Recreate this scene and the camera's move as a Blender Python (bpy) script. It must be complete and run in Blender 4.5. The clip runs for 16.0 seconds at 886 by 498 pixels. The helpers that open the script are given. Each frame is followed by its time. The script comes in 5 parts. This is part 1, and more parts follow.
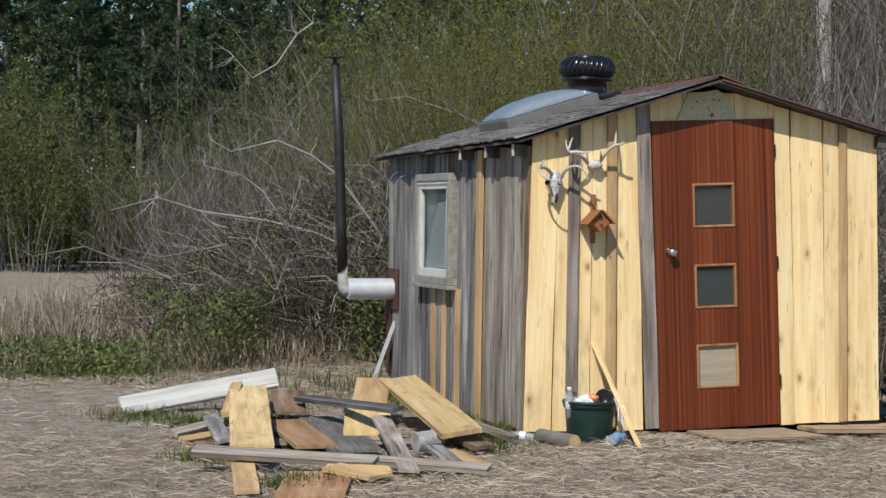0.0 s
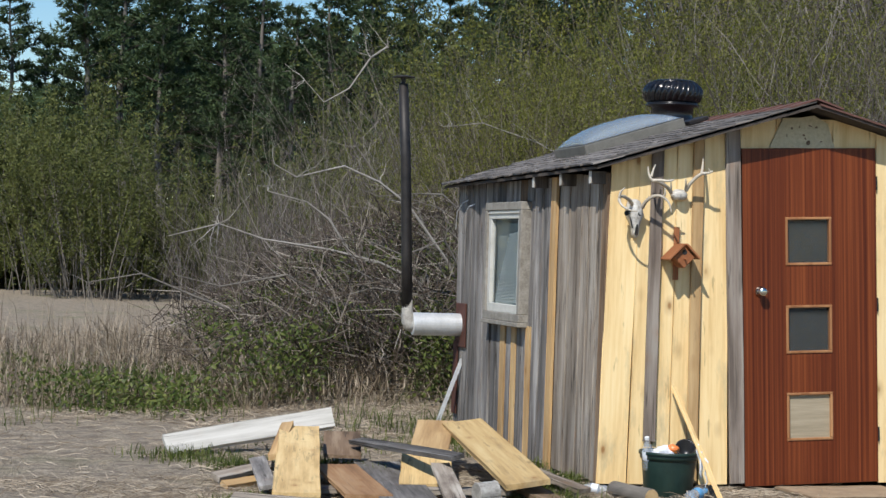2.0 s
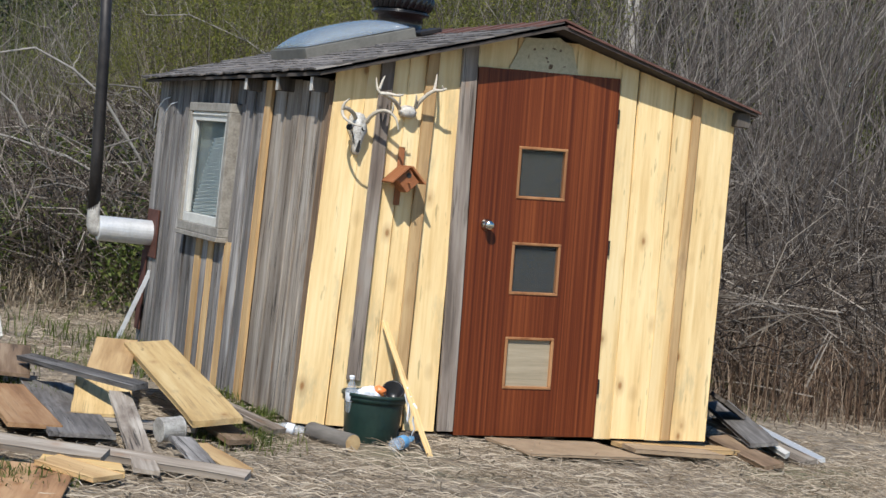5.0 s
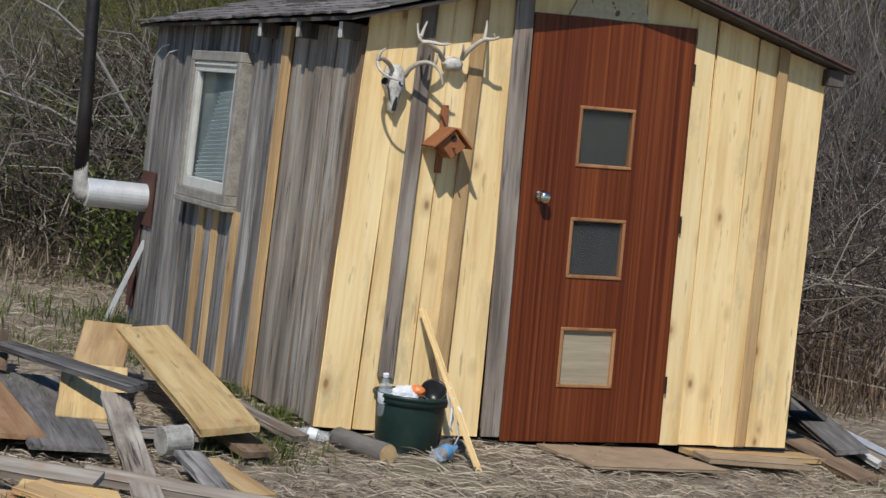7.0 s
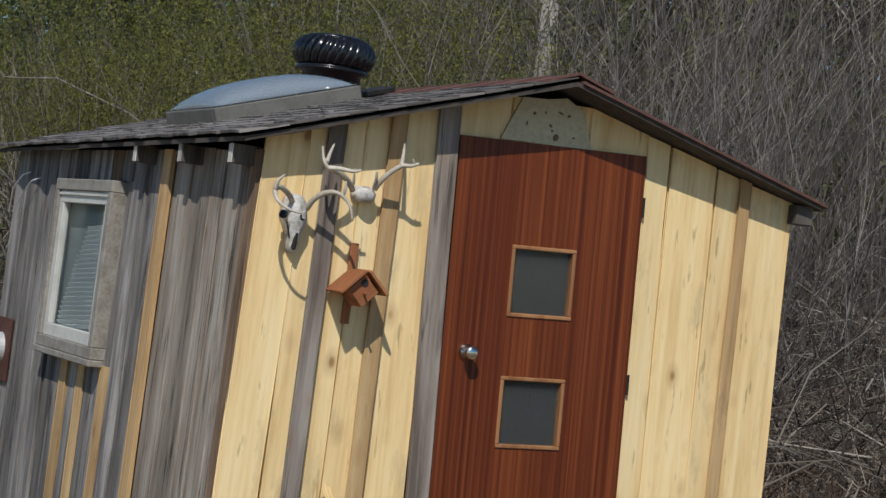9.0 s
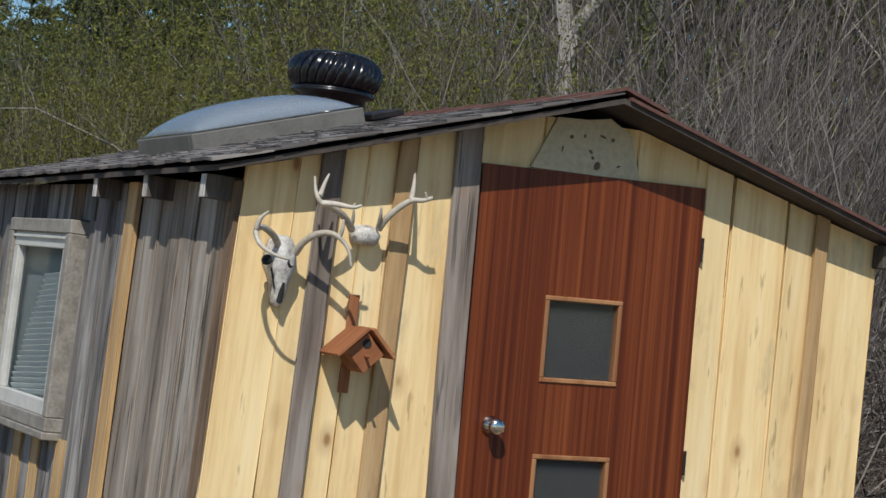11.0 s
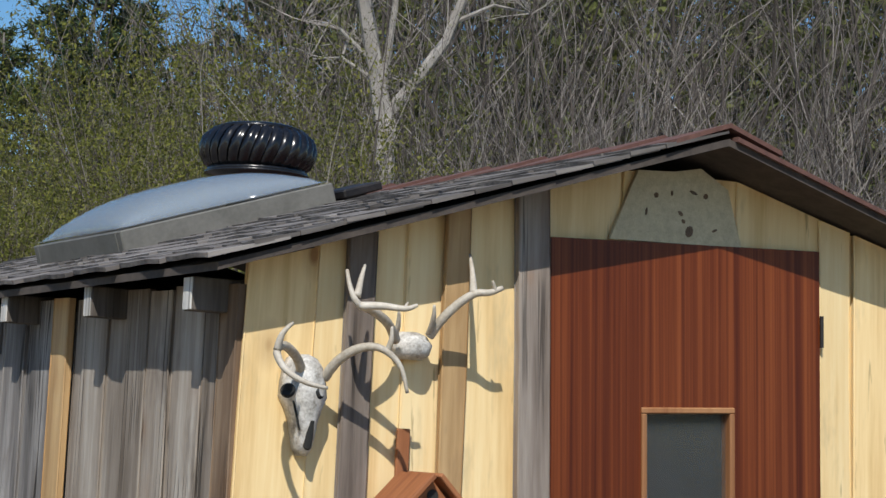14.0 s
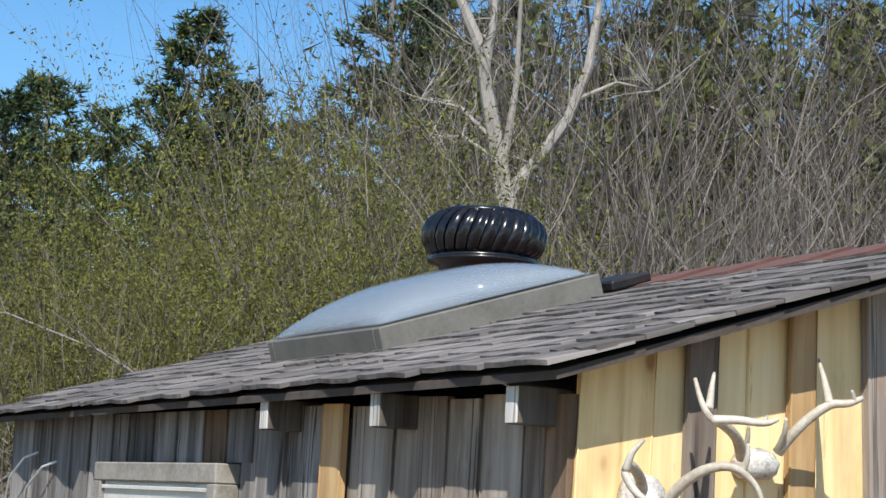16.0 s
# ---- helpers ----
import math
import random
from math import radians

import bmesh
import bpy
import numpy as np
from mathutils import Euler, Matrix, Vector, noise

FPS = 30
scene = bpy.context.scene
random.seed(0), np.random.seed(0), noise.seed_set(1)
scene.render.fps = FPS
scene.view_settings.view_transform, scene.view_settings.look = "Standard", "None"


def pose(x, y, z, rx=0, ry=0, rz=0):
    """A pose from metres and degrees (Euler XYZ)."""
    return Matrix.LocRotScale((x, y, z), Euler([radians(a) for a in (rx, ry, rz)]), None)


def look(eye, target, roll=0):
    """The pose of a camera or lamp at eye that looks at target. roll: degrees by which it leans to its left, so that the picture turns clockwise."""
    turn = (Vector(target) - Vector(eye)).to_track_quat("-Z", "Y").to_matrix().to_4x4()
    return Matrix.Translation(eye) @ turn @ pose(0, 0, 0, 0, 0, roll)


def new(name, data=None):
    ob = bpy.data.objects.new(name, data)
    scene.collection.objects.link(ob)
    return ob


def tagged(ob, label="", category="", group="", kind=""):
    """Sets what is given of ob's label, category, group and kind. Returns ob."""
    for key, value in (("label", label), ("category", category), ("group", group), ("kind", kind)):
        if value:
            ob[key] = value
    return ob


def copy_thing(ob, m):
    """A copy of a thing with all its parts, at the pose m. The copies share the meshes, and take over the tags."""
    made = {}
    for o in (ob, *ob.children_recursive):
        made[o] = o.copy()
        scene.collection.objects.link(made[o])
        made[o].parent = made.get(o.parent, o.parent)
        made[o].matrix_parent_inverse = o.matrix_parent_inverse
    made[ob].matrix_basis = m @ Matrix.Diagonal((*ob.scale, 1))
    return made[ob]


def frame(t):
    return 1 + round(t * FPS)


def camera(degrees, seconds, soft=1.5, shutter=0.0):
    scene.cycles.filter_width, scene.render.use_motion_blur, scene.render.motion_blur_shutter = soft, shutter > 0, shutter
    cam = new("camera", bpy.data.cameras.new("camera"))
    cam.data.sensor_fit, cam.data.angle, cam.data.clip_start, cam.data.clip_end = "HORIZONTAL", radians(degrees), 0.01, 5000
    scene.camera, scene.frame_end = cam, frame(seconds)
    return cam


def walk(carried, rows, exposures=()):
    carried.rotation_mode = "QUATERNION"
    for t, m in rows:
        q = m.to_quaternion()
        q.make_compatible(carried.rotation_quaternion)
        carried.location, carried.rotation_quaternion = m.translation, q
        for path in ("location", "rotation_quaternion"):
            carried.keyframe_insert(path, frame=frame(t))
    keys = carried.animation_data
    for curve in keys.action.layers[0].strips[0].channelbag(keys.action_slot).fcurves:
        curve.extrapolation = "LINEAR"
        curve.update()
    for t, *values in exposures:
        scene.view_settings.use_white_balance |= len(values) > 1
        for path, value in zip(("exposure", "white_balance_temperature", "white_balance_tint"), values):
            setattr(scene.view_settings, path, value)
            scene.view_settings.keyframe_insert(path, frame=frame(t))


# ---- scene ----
cam = camera(25.0, 16.0)
PATH = [
    (0, (-3.875, -12.486, 1.443), (-3.368, -10.552, 1.41), 0.7),
    (0.5, (-3.8, -12.225, 1.448), (-3.308, -10.286, 1.417), 0.8),
    (1, (-3.736, -11.948, 1.448), (-3.26, -10.006, 1.422), 0.9),
    (1.5, (-3.629, -11.714, 1.445), (-3.178, -9.766, 1.425), 1.2),
    (2, (-3.547, -11.524, 1.419), (-3.12, -9.57, 1.419), 1.8),
    (2.5, (-3.491, -11.422, 1.453), (-3.075, -9.466, 1.467), 2.3),
    (3, (-3.434, -11.291, 1.433), (-2.941, -9.353, 1.465), 3.0),
    (3.5, (-3.42, -11.189, 1.411), (-2.813, -9.284, 1.459), 4.1),
    (4, (-3.467, -11.013, 1.407), (-2.786, -9.133, 1.455), 5.1),
    (4.5, (-3.426, -10.694, 1.451), (-2.715, -8.825, 1.447), 5.8),
    (4.7, (-3.389, -10.551, 1.455), (-2.666, -8.687, 1.421), 6.1),
    (6.8, (-3.097, -8.898, 1.464), (-2.351, -7.048, 1.329), 7.1),
    (7, (-3.067, -8.736, 1.465), (-2.313, -6.887, 1.35), 7.1),
    (7.5, (-2.928, -8.344, 1.475), (-2.156, -6.5, 1.404), 7.1),
    (8, (-2.838, -7.995, 1.466), (-2.039, -6.162, 1.436), 7.1),
    (8.5, (-2.738, -7.651, 1.473), (-1.914, -5.828, 1.478), 7.4),
    (9, (-2.615, -7.32, 1.468), (-1.769, -5.509, 1.506), 7.4),
    (9.2, (-2.568, -7.191, 1.482), (-1.712, -5.384, 1.529), 7.5),
    (11.3, (-2.021, -5.823, 1.536), (-1.195, -4.003, 1.627), 7.1),
    (11.5, (-2.042, -5.669, 1.479), (-1.203, -3.857, 1.594), 7.3),
    (12, (-1.932, -5.303, 1.501), (-1.085, -3.495, 1.627), 5.8),
    (12.5, (-1.849, -4.988, 1.534), (-0.983, -3.19, 1.669), 4.5),
    (13, (-1.832, -4.605, 1.565), (-0.924, -2.829, 1.712), 3.8),
    (13.5, (-1.834, -4.326, 1.568), (-0.879, -2.576, 1.736), 3.0),
    (14, (-1.937, -4.148, 1.576), (-0.925, -2.434, 1.765), 2.6),
    (14.5, (-2.006, -3.644, 1.613), (-0.949, -1.958, 1.815), 2.9),
    (15, (-2.032, -3.427, 1.636), (-1.047, -1.7, 1.855), 2.8),
    (15.5, (-2.072, -3.399, 1.647), (-1.144, -1.644, 1.891), 2.6),
    (16, (-2.148, -3.426, 1.656), (-1.218, -1.674, 1.918), 2.9),
]
walk(cam, [(t, look(eye, target, roll)) for t, eye, target, roll in PATH],
     [(0, -0.02), (4.7, 0.17), (7.0, -0.27), (9.0, -0.40), (11.5, -0.24), (12.0, -0.28), (13.0, -0.08), (14.5, -0.02), (15.0, 0.06), (15.5, 0.18), (16.0, 0.46)])

# ---- world, sun, exposure ----
SUN_DIR = Vector((-0.68, -1.0, 1.30)).normalized()
world = bpy.data.worlds.new("sky")
scene.world = world
world.use_nodes = True
wn = world.node_tree.nodes
sky = wn.new("ShaderNodeTexSky")
sky.sky_type = "NISHITA"
sky.sun_disc = False
sky.dust_density = 0.3
sky.ozone_density = 2.5
sky.sun_elevation = math.asin(SUN_DIR.z)
sky.sun_rotation = math.atan2(SUN_DIR.x, SUN_DIR.y)
deep = wn.new("ShaderNodeHueSaturation")
deep.inputs["Saturation"].default_value = 1.3
world.node_tree.links.new(sky.outputs[0], deep.inputs["Color"])
world.node_tree.links.new(deep.outputs[0], wn["Background"].inputs[0])
wn["Background"].inputs[1].default_value = 0.115
sun = new("sun", bpy.data.lights.new("sun", "SUN"))
sun.data.energy = 4.7
sun.data.angle = radians(0.5)
sun.data.color = (1.0, 0.965, 0.90)
sun.matrix_world = look(SUN_DIR * 30, (0, 0, 0))

# ---- materials ----


def nodes_of(name):
    m = bpy.data.materials.new(name)
    m.use_nodes = True
    return m, m.node_tree.nodes, m.node_tree.links, m.node_tree.nodes["Principled BSDF"]


def ramp(n, l, fac, stops):
    r = n.new("ShaderNodeValToRGB")
    while len(r.color_ramp.elements) < len(stops):
        r.color_ramp.elements.new(0.5)
    for e, (p, c) in zip(r.color_ramp.elements, stops):
        e.position, e.color = p, (*c, 1)
    l.new(fac, r.inputs[0])
    return r.outputs[0]


def mix(n, l, fac, a, b, how="MIX"):
    x = n.new("ShaderNodeMix")
    x.data_type, x.blend_type = "RGBA", how
    for sock, v in ((x.inputs[0], fac), (x.inputs[6], a), (x.inputs[7], b)):
        if isinstance(v, (int, float)):
            sock.default_value = v
        elif isinstance(v, tuple):
            sock.default_value = (*v, 1)
        else:
            l.new(v, sock)
    return x.outputs[2]


def calc(n, l, op, a, b=0.0, c=0.0):
    x = n.new("ShaderNodeMath")
    x.operation = op
    for sock, v in zip(x.inputs, (a, b, c)):
        if isinstance(v, (int, float)):
            sock.default_value = v
        else:
            l.new(v, sock)
    return x.outputs[0]


def coords(n, l, scale=(1, 1, 1), wander=True):
    """Object coordinates, shifted for each object by its own random number."""
    tc = n.new("ShaderNodeTexCoord")
    v = tc.outputs["Object"]
    if wander:
        info = n.new("ShaderNodeObjectInfo")
        add = n.new("ShaderNodeVectorMath")
        add.operation = "ADD"
        times = n.new("ShaderNodeVectorMath")
        times.operation = "SCALE"
        times.inputs[0].default_value = (17.0, 31.0, 23.0)
        l.new(info.outputs["Random"], times.inputs["Scale"])
        l.new(v, add.inputs[0])
        l.new(times.outputs[0], add.inputs[1])
        v = add.outputs[0]
    mp = n.new("ShaderNodeMapping")
    mp.inputs["Scale"].default_value = scale
    l.new(v, mp.inputs[0])
    return mp.outputs[0]


def noise_tex(n, l, vec, scale, detail=5, rough=0.6):
    t = n.new("ShaderNodeTexNoise")
    t.inputs["Scale"].default_value, t.inputs["Detail"].default_value, t.inputs["Roughness"].default_value = scale, detail, rough
    l.new(vec, t.inputs["Vector"])
    return t.outputs["Fac"]


def bump(n, l, bsdf, height, strength, dist=0.01):
    b = n.new("ShaderNodeBump")
    b.inputs["Strength"].default_value, b.inputs["Distance"].default_value = strength, dist
    l.new(height, b.inputs["Height"])
    l.new(b.outputs[0], bsdf.inputs["Normal"])


def wood(name, dark, mid, light, rough=0.75, stain=(0.1, 0.08, 0.06), stain_at=0.62, knots=0.0, relief=0.35, spread=0.25, fine_share=0.3, splits=0.0, flecks=0.0):
    """Sawn wood whose grain runs along the board's own z; splits: dark cracks along it, flecks: short resin streaks."""
    m, n, l, b = nodes_of(name)
    fine = noise_tex(n, l, coords(n, l, (55, 55, 1.8)), 1.0, 6, 0.65)
    broad = noise_tex(n, l, coords(n, l, (11, 11, 1.0)), 1.0, 5, 0.62)
    both = calc(n, l, "ADD", calc(n, l, "MULTIPLY", fine, fine_share), calc(n, l, "MULTIPLY", broad, 1 - fine_share))
    col = ramp(n, l, both, [(0.37, dark), (0.5, mid), (0.63, light)])
    patch = noise_tex(n, l, coords(n, l, (5, 5, 1.4)), 1.0, 5, 0.7)
    sf = ramp(n, l, patch, [(stain_at, (0, 0, 0)), (stain_at + 0.14, (0.75, 0.75, 0.75))])
    col = mix(n, l, sf, col, stain)
    high = fine
    if knots:
        v = n.new("ShaderNodeTexVoronoi")
        v.inputs["Scale"].default_value = 1.0
        l.new(coords(n, l, (6.5, 6.5, 3.6)), v.inputs["Vector"])
        kf = ramp(n, l, v.outputs["Distance"], [(0.05, (0.95, 0.95, 0.95)), (0.11, (0.35, 0.35, 0.35)), (0.26, (0, 0, 0))])
        col = mix(n, l, calc(n, l, "MULTIPLY", kf, knots), col, (0.26, 0.11, 0.03))
    if flecks:
        ff = ramp(n, l, noise_tex(n, l, coords(n, l, (34, 34, 4.5)), 1.0, 3, 0.55), [(0.66, (0, 0, 0)), (0.72, (1, 1, 1))])
        col = mix(n, l, calc(n, l, "MULTIPLY", ff, flecks), col, tuple(c * 0.38 for c in dark))
    if splits:
        line = noise_tex(n, l, coords(n, l, (26, 26, 0.55)), 1.0, 3, 0.5)
        near = calc(n, l, "ABSOLUTE", calc(n, l, "SUBTRACT", line, 0.5))
        sp = ramp(n, l, near, [(0.006, (1, 1, 1)), (0.022, (0, 0, 0))])
        keep = ramp(n, l, noise_tex(n, l, coords(n, l, (7, 7, 2.2)), 1.0, 3, 0.5), [(0.48, (0, 0, 0)), (0.58, (1, 1, 1))])
        sp = calc(n, l, "MULTIPLY", calc(n, l, "MULTIPLY", sp, keep), splits)
        col = mix(n, l, sp, col, (0.018, 0.015, 0.013))
        high = calc(n, l, "SUBTRACT", fine, sp)
    info = n.new("ShaderNodeObjectInfo")
    vary = calc(n, l, "MULTIPLY_ADD", info.outputs["Random"], spread, 1 - spread * 0.55)
    hsv = n.new("ShaderNodeHueSaturation")
    l.new(vary, hsv.inputs["Value"])
    l.new(col, hsv.inputs["Color"])
    l.new(hsv.outputs[0], b.inputs["Base Color"])
    b.inputs["Roughness"].default_value = rough
    b.inputs["Specular IOR Level"].default_value = 0.3
    bump(n, l, b, high, relief, 0.004)
    return m


def veneer(name, dark, mid, light):
    """Flush veneer with fine ribbon stripes that run the whole height."""
    m, n, l, b = nodes_of(name)
    ribbon = noise_tex(n, l, coords(n, l, (58, 58, 0.22), False), 1.0, 4, 0.6)
    pores = noise_tex(n, l, coords(n, l, (150, 150, 2.4), False), 1.0, 4, 0.7)
    sheet = noise_tex(n, l, coords(n, l, (4.5, 4.5, 0.25), False), 1.0, 3, 0.5)
    both = calc(n, l, "ADD", calc(n, l, "MULTIPLY", ribbon, 0.62), calc(n, l, "ADD", calc(n, l, "MULTIPLY", pores, 0.16), calc(n, l, "MULTIPLY", sheet, 0.22)))
    col = ramp(n, l, both, [(0.40, dark), (0.50, mid), (0.57, tuple((p + q) / 2 for p, q in zip(mid, light))), (0.63, light)])
    l.new(col, b.inputs["Base Color"])
    l.new(calc(n, l, "MULTIPLY_ADD", sheet, 0.2, 0.36), b.inputs["Roughness"])
    b.inputs["Specular IOR Level"].default_value = 0.3
    bump(n, l, b, pores, 0.06, 0.002)
    return m


def plain(name, a, c, scale=8.0, rough=0.6, metal=0.0, relief=0.1, dist=0.005, stretch=(1, 1, 1)):
    """A surface that wanders between two colours at two scales."""
    m, n, l, b = nodes_of(name)
    f = noise_tex(n, l, coords(n, l, stretch), scale, 6, 0.65)
    g = noise_tex(n, l, coords(n, l, stretch), scale * 6, 3, 0.6)
    both = calc(n, l, "ADD", calc(n, l, "MULTIPLY", f, 0.65), calc(n, l, "MULTIPLY", g, 0.35))
    l.new(ramp(n, l, both, [(0.36, a), (0.64, c)]), b.inputs["Base Color"])
    l.new(calc(n, l, "MULTIPLY_ADD", g, 0.25, rough - 0.12), b.inputs["Roughness"])
    b.inputs["Metallic"].default_value = metal
    bump(n, l, b, both, relief, dist)
    return m


def leafy(name, stops, rough=0.6, trans=0.25, jitter=0.35):
    """Leaves, needles and blades; the colour changes from piece to piece."""
    m, n, l, b = nodes_of(name)
    geo = n.new("ShaderNodeNewGeometry")
    col = ramp(n, l, geo.outputs["Random Per Island"], stops)
    patch = noise_tex(n, l, coords(n, l), 0.9, 3, 0.5)
    hsv = n.new("ShaderNodeHueSaturation")
    l.new(calc(n, l, "MULTIPLY_ADD", patch, jitter * 2, 1 - jitter), hsv.inputs["Value"])
    l.new(col, hsv.inputs["Color"])
    l.new(hsv.outputs[0], b.inputs["Base Color"])
    b.inputs["Roughness"].default_value = rough
    b.inputs["Specular IOR Level"].default_value = 0.25
    if trans:
        t = n.new("ShaderNodeBsdfTranslucent")
        l.new(hsv.outputs[0], t.inputs["Color"])
        ms = n.new("ShaderNodeMixShader")
        ms.inputs[0].default_value = trans
        l.new(b.outputs[0], ms.inputs[1])
        l.new(t.outputs[0], ms.inputs[2])
        l.new(ms.outputs[0], n["Material Output"].inputs["Surface"])
    return m


PINE_NEW = wood("fresh_pine", (0.68, 0.465, 0.21), (0.81, 0.60, 0.305), (0.87, 0.69, 0.39), 0.6, (0.47, 0.38, 0.22), 0.565, 0.9, 0.12, 0.14, 0.3, 0.0, 0.55)
PINE_AGED = wood("aged_pine", (0.44, 0.29, 0.125), (0.60, 0.42, 0.195), (0.70, 0.53, 0.27), 0.7, (0.30, 0.22, 0.13), 0.57, 0.8, 0.2, 0.3, 0.3, 0.3, 0.6)
PINE_TAN = wood("tan_pine", (0.36, 0.22, 0.10), (0.50, 0.33, 0.16), (0.62, 0.44, 0.23), 0.65, (0.25, 0.16, 0.09), 0.62, 0.7, 0.25, 0.3)
PINE_RED = wood("rusty_brown_pine", (0.24, 0.125, 0.06), (0.37, 0.21, 0.105), (0.47, 0.30, 0.165), 0.75, (0.16, 0.10, 0.06), 0.58, 0.6, 0.3, 0.35, 0.3, 0.3)
BARN_GREY = wood("weathered_grey_wood", (0.075, 0.068, 0.064), (0.175, 0.162, 0.152), (0.34, 0.32, 0.30), 0.85, (0.095, 0.075, 0.06), 0.58, 0.2, 0.6, 0.6, 0.22, 0.9)
BARN_TAN = wood("weathered_tan_grey_wood", (0.15, 0.118, 0.09), (0.29, 0.245, 0.20), (0.43, 0.385, 0.33), 0.85, (0.13, 0.10, 0.078), 0.57, 0.35, 0.6, 0.35, 0.22, 0.8)
BARN_TAUPE = wood("weathered_taupe_wood", (0.12, 0.095, 0.078), (0.225, 0.185, 0.155), (0.33, 0.29, 0.25), 0.85, (0.13, 0.09, 0.06), 0.57, 0.3, 0.5, 0.15, 0.25, 0.6)
BARN_BROWN = wood("weathered_brown_wood", (0.10, 0.065, 0.04), (0.21, 0.14, 0.09), (0.33, 0.24, 0.16), 0.85, (0.07, 0.05, 0.035), 0.6, 0.3, 0.6, 0.45, 0.25, 0.6)
BARN_DARK = wood("dark_weathered_wood", (0.05, 0.042, 0.036), (0.10, 0.085, 0.072), (0.17, 0.145, 0.125), 0.9, (0.05, 0.04, 0.03), 0.6, 0.2, 0.5, 0.3, 0.25, 0.5)
WHITE_WOOD = wood("bleached_whitish_wood", (0.40, 0.385, 0.35), (0.56, 0.54, 0.50), (0.68, 0.66, 0.62), 0.8, (0.33, 0.31, 0.28), 0.6, 0.1, 0.4, 0.2, 0.25, 0.5)
DOOR_WOOD = veneer("mahogany_veneer", (0.070, 0.0120, 0.0033), (0.120, 0.0250, 0.0062), (0.215, 0.055, 0.0145))
TRIM_WOOD = wood("stop_moulding", (0.24, 0.10, 0.04), (0.34, 0.16, 0.07), (0.42, 0.22, 0.10), 0.5, (0.2, 0.08, 0.03), 0.7, 0, 0.1)
SHINGLE = wood("asphalt_shingle_grey", (0.070, 0.062, 0.057), (0.145, 0.130, 0.120), (0.25, 0.228, 0.208), 0.95, (0.06, 0.052, 0.05), 0.6, 0, 0.6, 0.55)
ROOF_RED = plain("roll_roofing_red", (0.085, 0.040, 0.032), (0.15, 0.072, 0.056), 30, 0.95, 0, 0.4)
FELT = plain("roof_deck_dark", (0.040, 0.032, 0.027), (0.085, 0.068, 0.057), 20, 0.95)
BIRD_WOOD = wood("cedar_red_brown", (0.17, 0.06, 0.026), (0.28, 0.105, 0.042), (0.38, 0.16, 0.07), 0.7, (0.13, 0.05, 0.025), 0.6, 0.2, 0.3)
BLACK_METAL = plain("black_enamel", (0.006, 0.006, 0.007), (0.014, 0.014, 0.016), 12, 0.22, 0.0, 0.02)
PIPE_BLACK = plain("stove_black", (0.012, 0.011, 0.011), (0.035, 0.03, 0.028), 14, 0.55, 0.3, 0.1)
GALV = plain("galvanised_steel", (0.62, 0.63, 0.64), (0.78, 0.79, 0.80), 14, 0.38, 0.45, 0.05)
RUST = plain("rusty_plate", (0.055, 0.02, 0.014), (0.12, 0.045, 0.03), 10, 0.85, 0.2, 0.3)
CURB_GREY = plain("grey_curb", (0.11, 0.105, 0.09), (0.17, 0.162, 0.142), 10, 0.6, 0, 0.1)
BONE = plain("bone", (0.22, 0.20, 0.17), (0.74, 0.72, 0.68), 30, 0.7, 0, 0.5)
ANTLER = plain("antler", (0.33, 0.28, 0.21), (0.58, 0.53, 0.45), 16, 0.6, 0, 0.4)
SASH_WHITE = plain("off_white_sash", (0.48, 0.47, 0.43), (0.62, 0.61, 0.57), 9, 0.45, 0, 0.1)
# dim grey-green that paints the shaded room behind window and skylight
DIM_SHADE = plain("dim_room_shade", (0.10, 0.13, 0.13), (0.17, 0.20, 0.20), 3, 0.9)
VINYL = plain("weathered_white_paint", (0.16, 0.142, 0.118), (0.34, 0.315, 0.275), 12, 0.6, 0, 0.2)
BLIND = plain("window_blind", (0.70, 0.74, 0.70), (0.78, 0.82, 0.78), 6, 0.6)
# near-black that paints the shade inside openings and behind the door panes
SHADE_IN = plain("inside_shade", (0.012, 0.013, 0.013), (0.03, 0.03, 0.028), 4, 0.9)
CARD = plain("corrugated_card", (0.27, 0.225, 0.15), (0.40, 0.335, 0.24), 5, 0.85, 0, 0.3, 0.004, (0.4, 1, 9))
PLYWOOD = plain("worn_plywood", (0.25, 0.175, 0.11), (0.37, 0.27, 0.175), 6, 0.85, 0, 0.2)
PARTICLE = plain("chip_board", (0.42, 0.36, 0.23), (0.60, 0.52, 0.34), 40, 0.8, 0, 0.2)
BUCKET_GREEN = plain("dark_green_plastic", (0.008, 0.022, 0.018), (0.016, 0.038, 0.030), 9, 0.42, 0, 0.05)
CHROME = plain("knob_metal", (0.62, 0.58, 0.50), (0.74, 0.70, 0.62), 8, 0.18, 1.0, 0.02)
PLASTIC_W = plain("white_plastic", (0.62, 0.64, 0.68), (0.8, 0.82, 0.86), 9, 0.35)
PLASTIC_O = plain("orange_wrapper", (0.65, 0.16, 0.04), (0.8, 0.25, 0.07), 9, 0.4)
PLASTIC_B = plain("blue_wrapper", (0.08, 0.25, 0.5), (0.15, 0.4, 0.65), 9, 0.4)
PLASTIC_K = plain("black_plastic", (0.008, 0.008, 0.009), (0.02, 0.02, 0.022), 9, 0.35)
CAN_METAL = plain("spattered_tin", (0.20, 0.185, 0.165), (0.52, 0.50, 0.46), 14, 0.6, 0.1, 0.15)
BARK_GREY = plain("grey_bark", (0.10, 0.088, 0.075), (0.20, 0.18, 0.155), 5, 0.9, 0, 0.4, 0.02, (1, 1, 0.3))
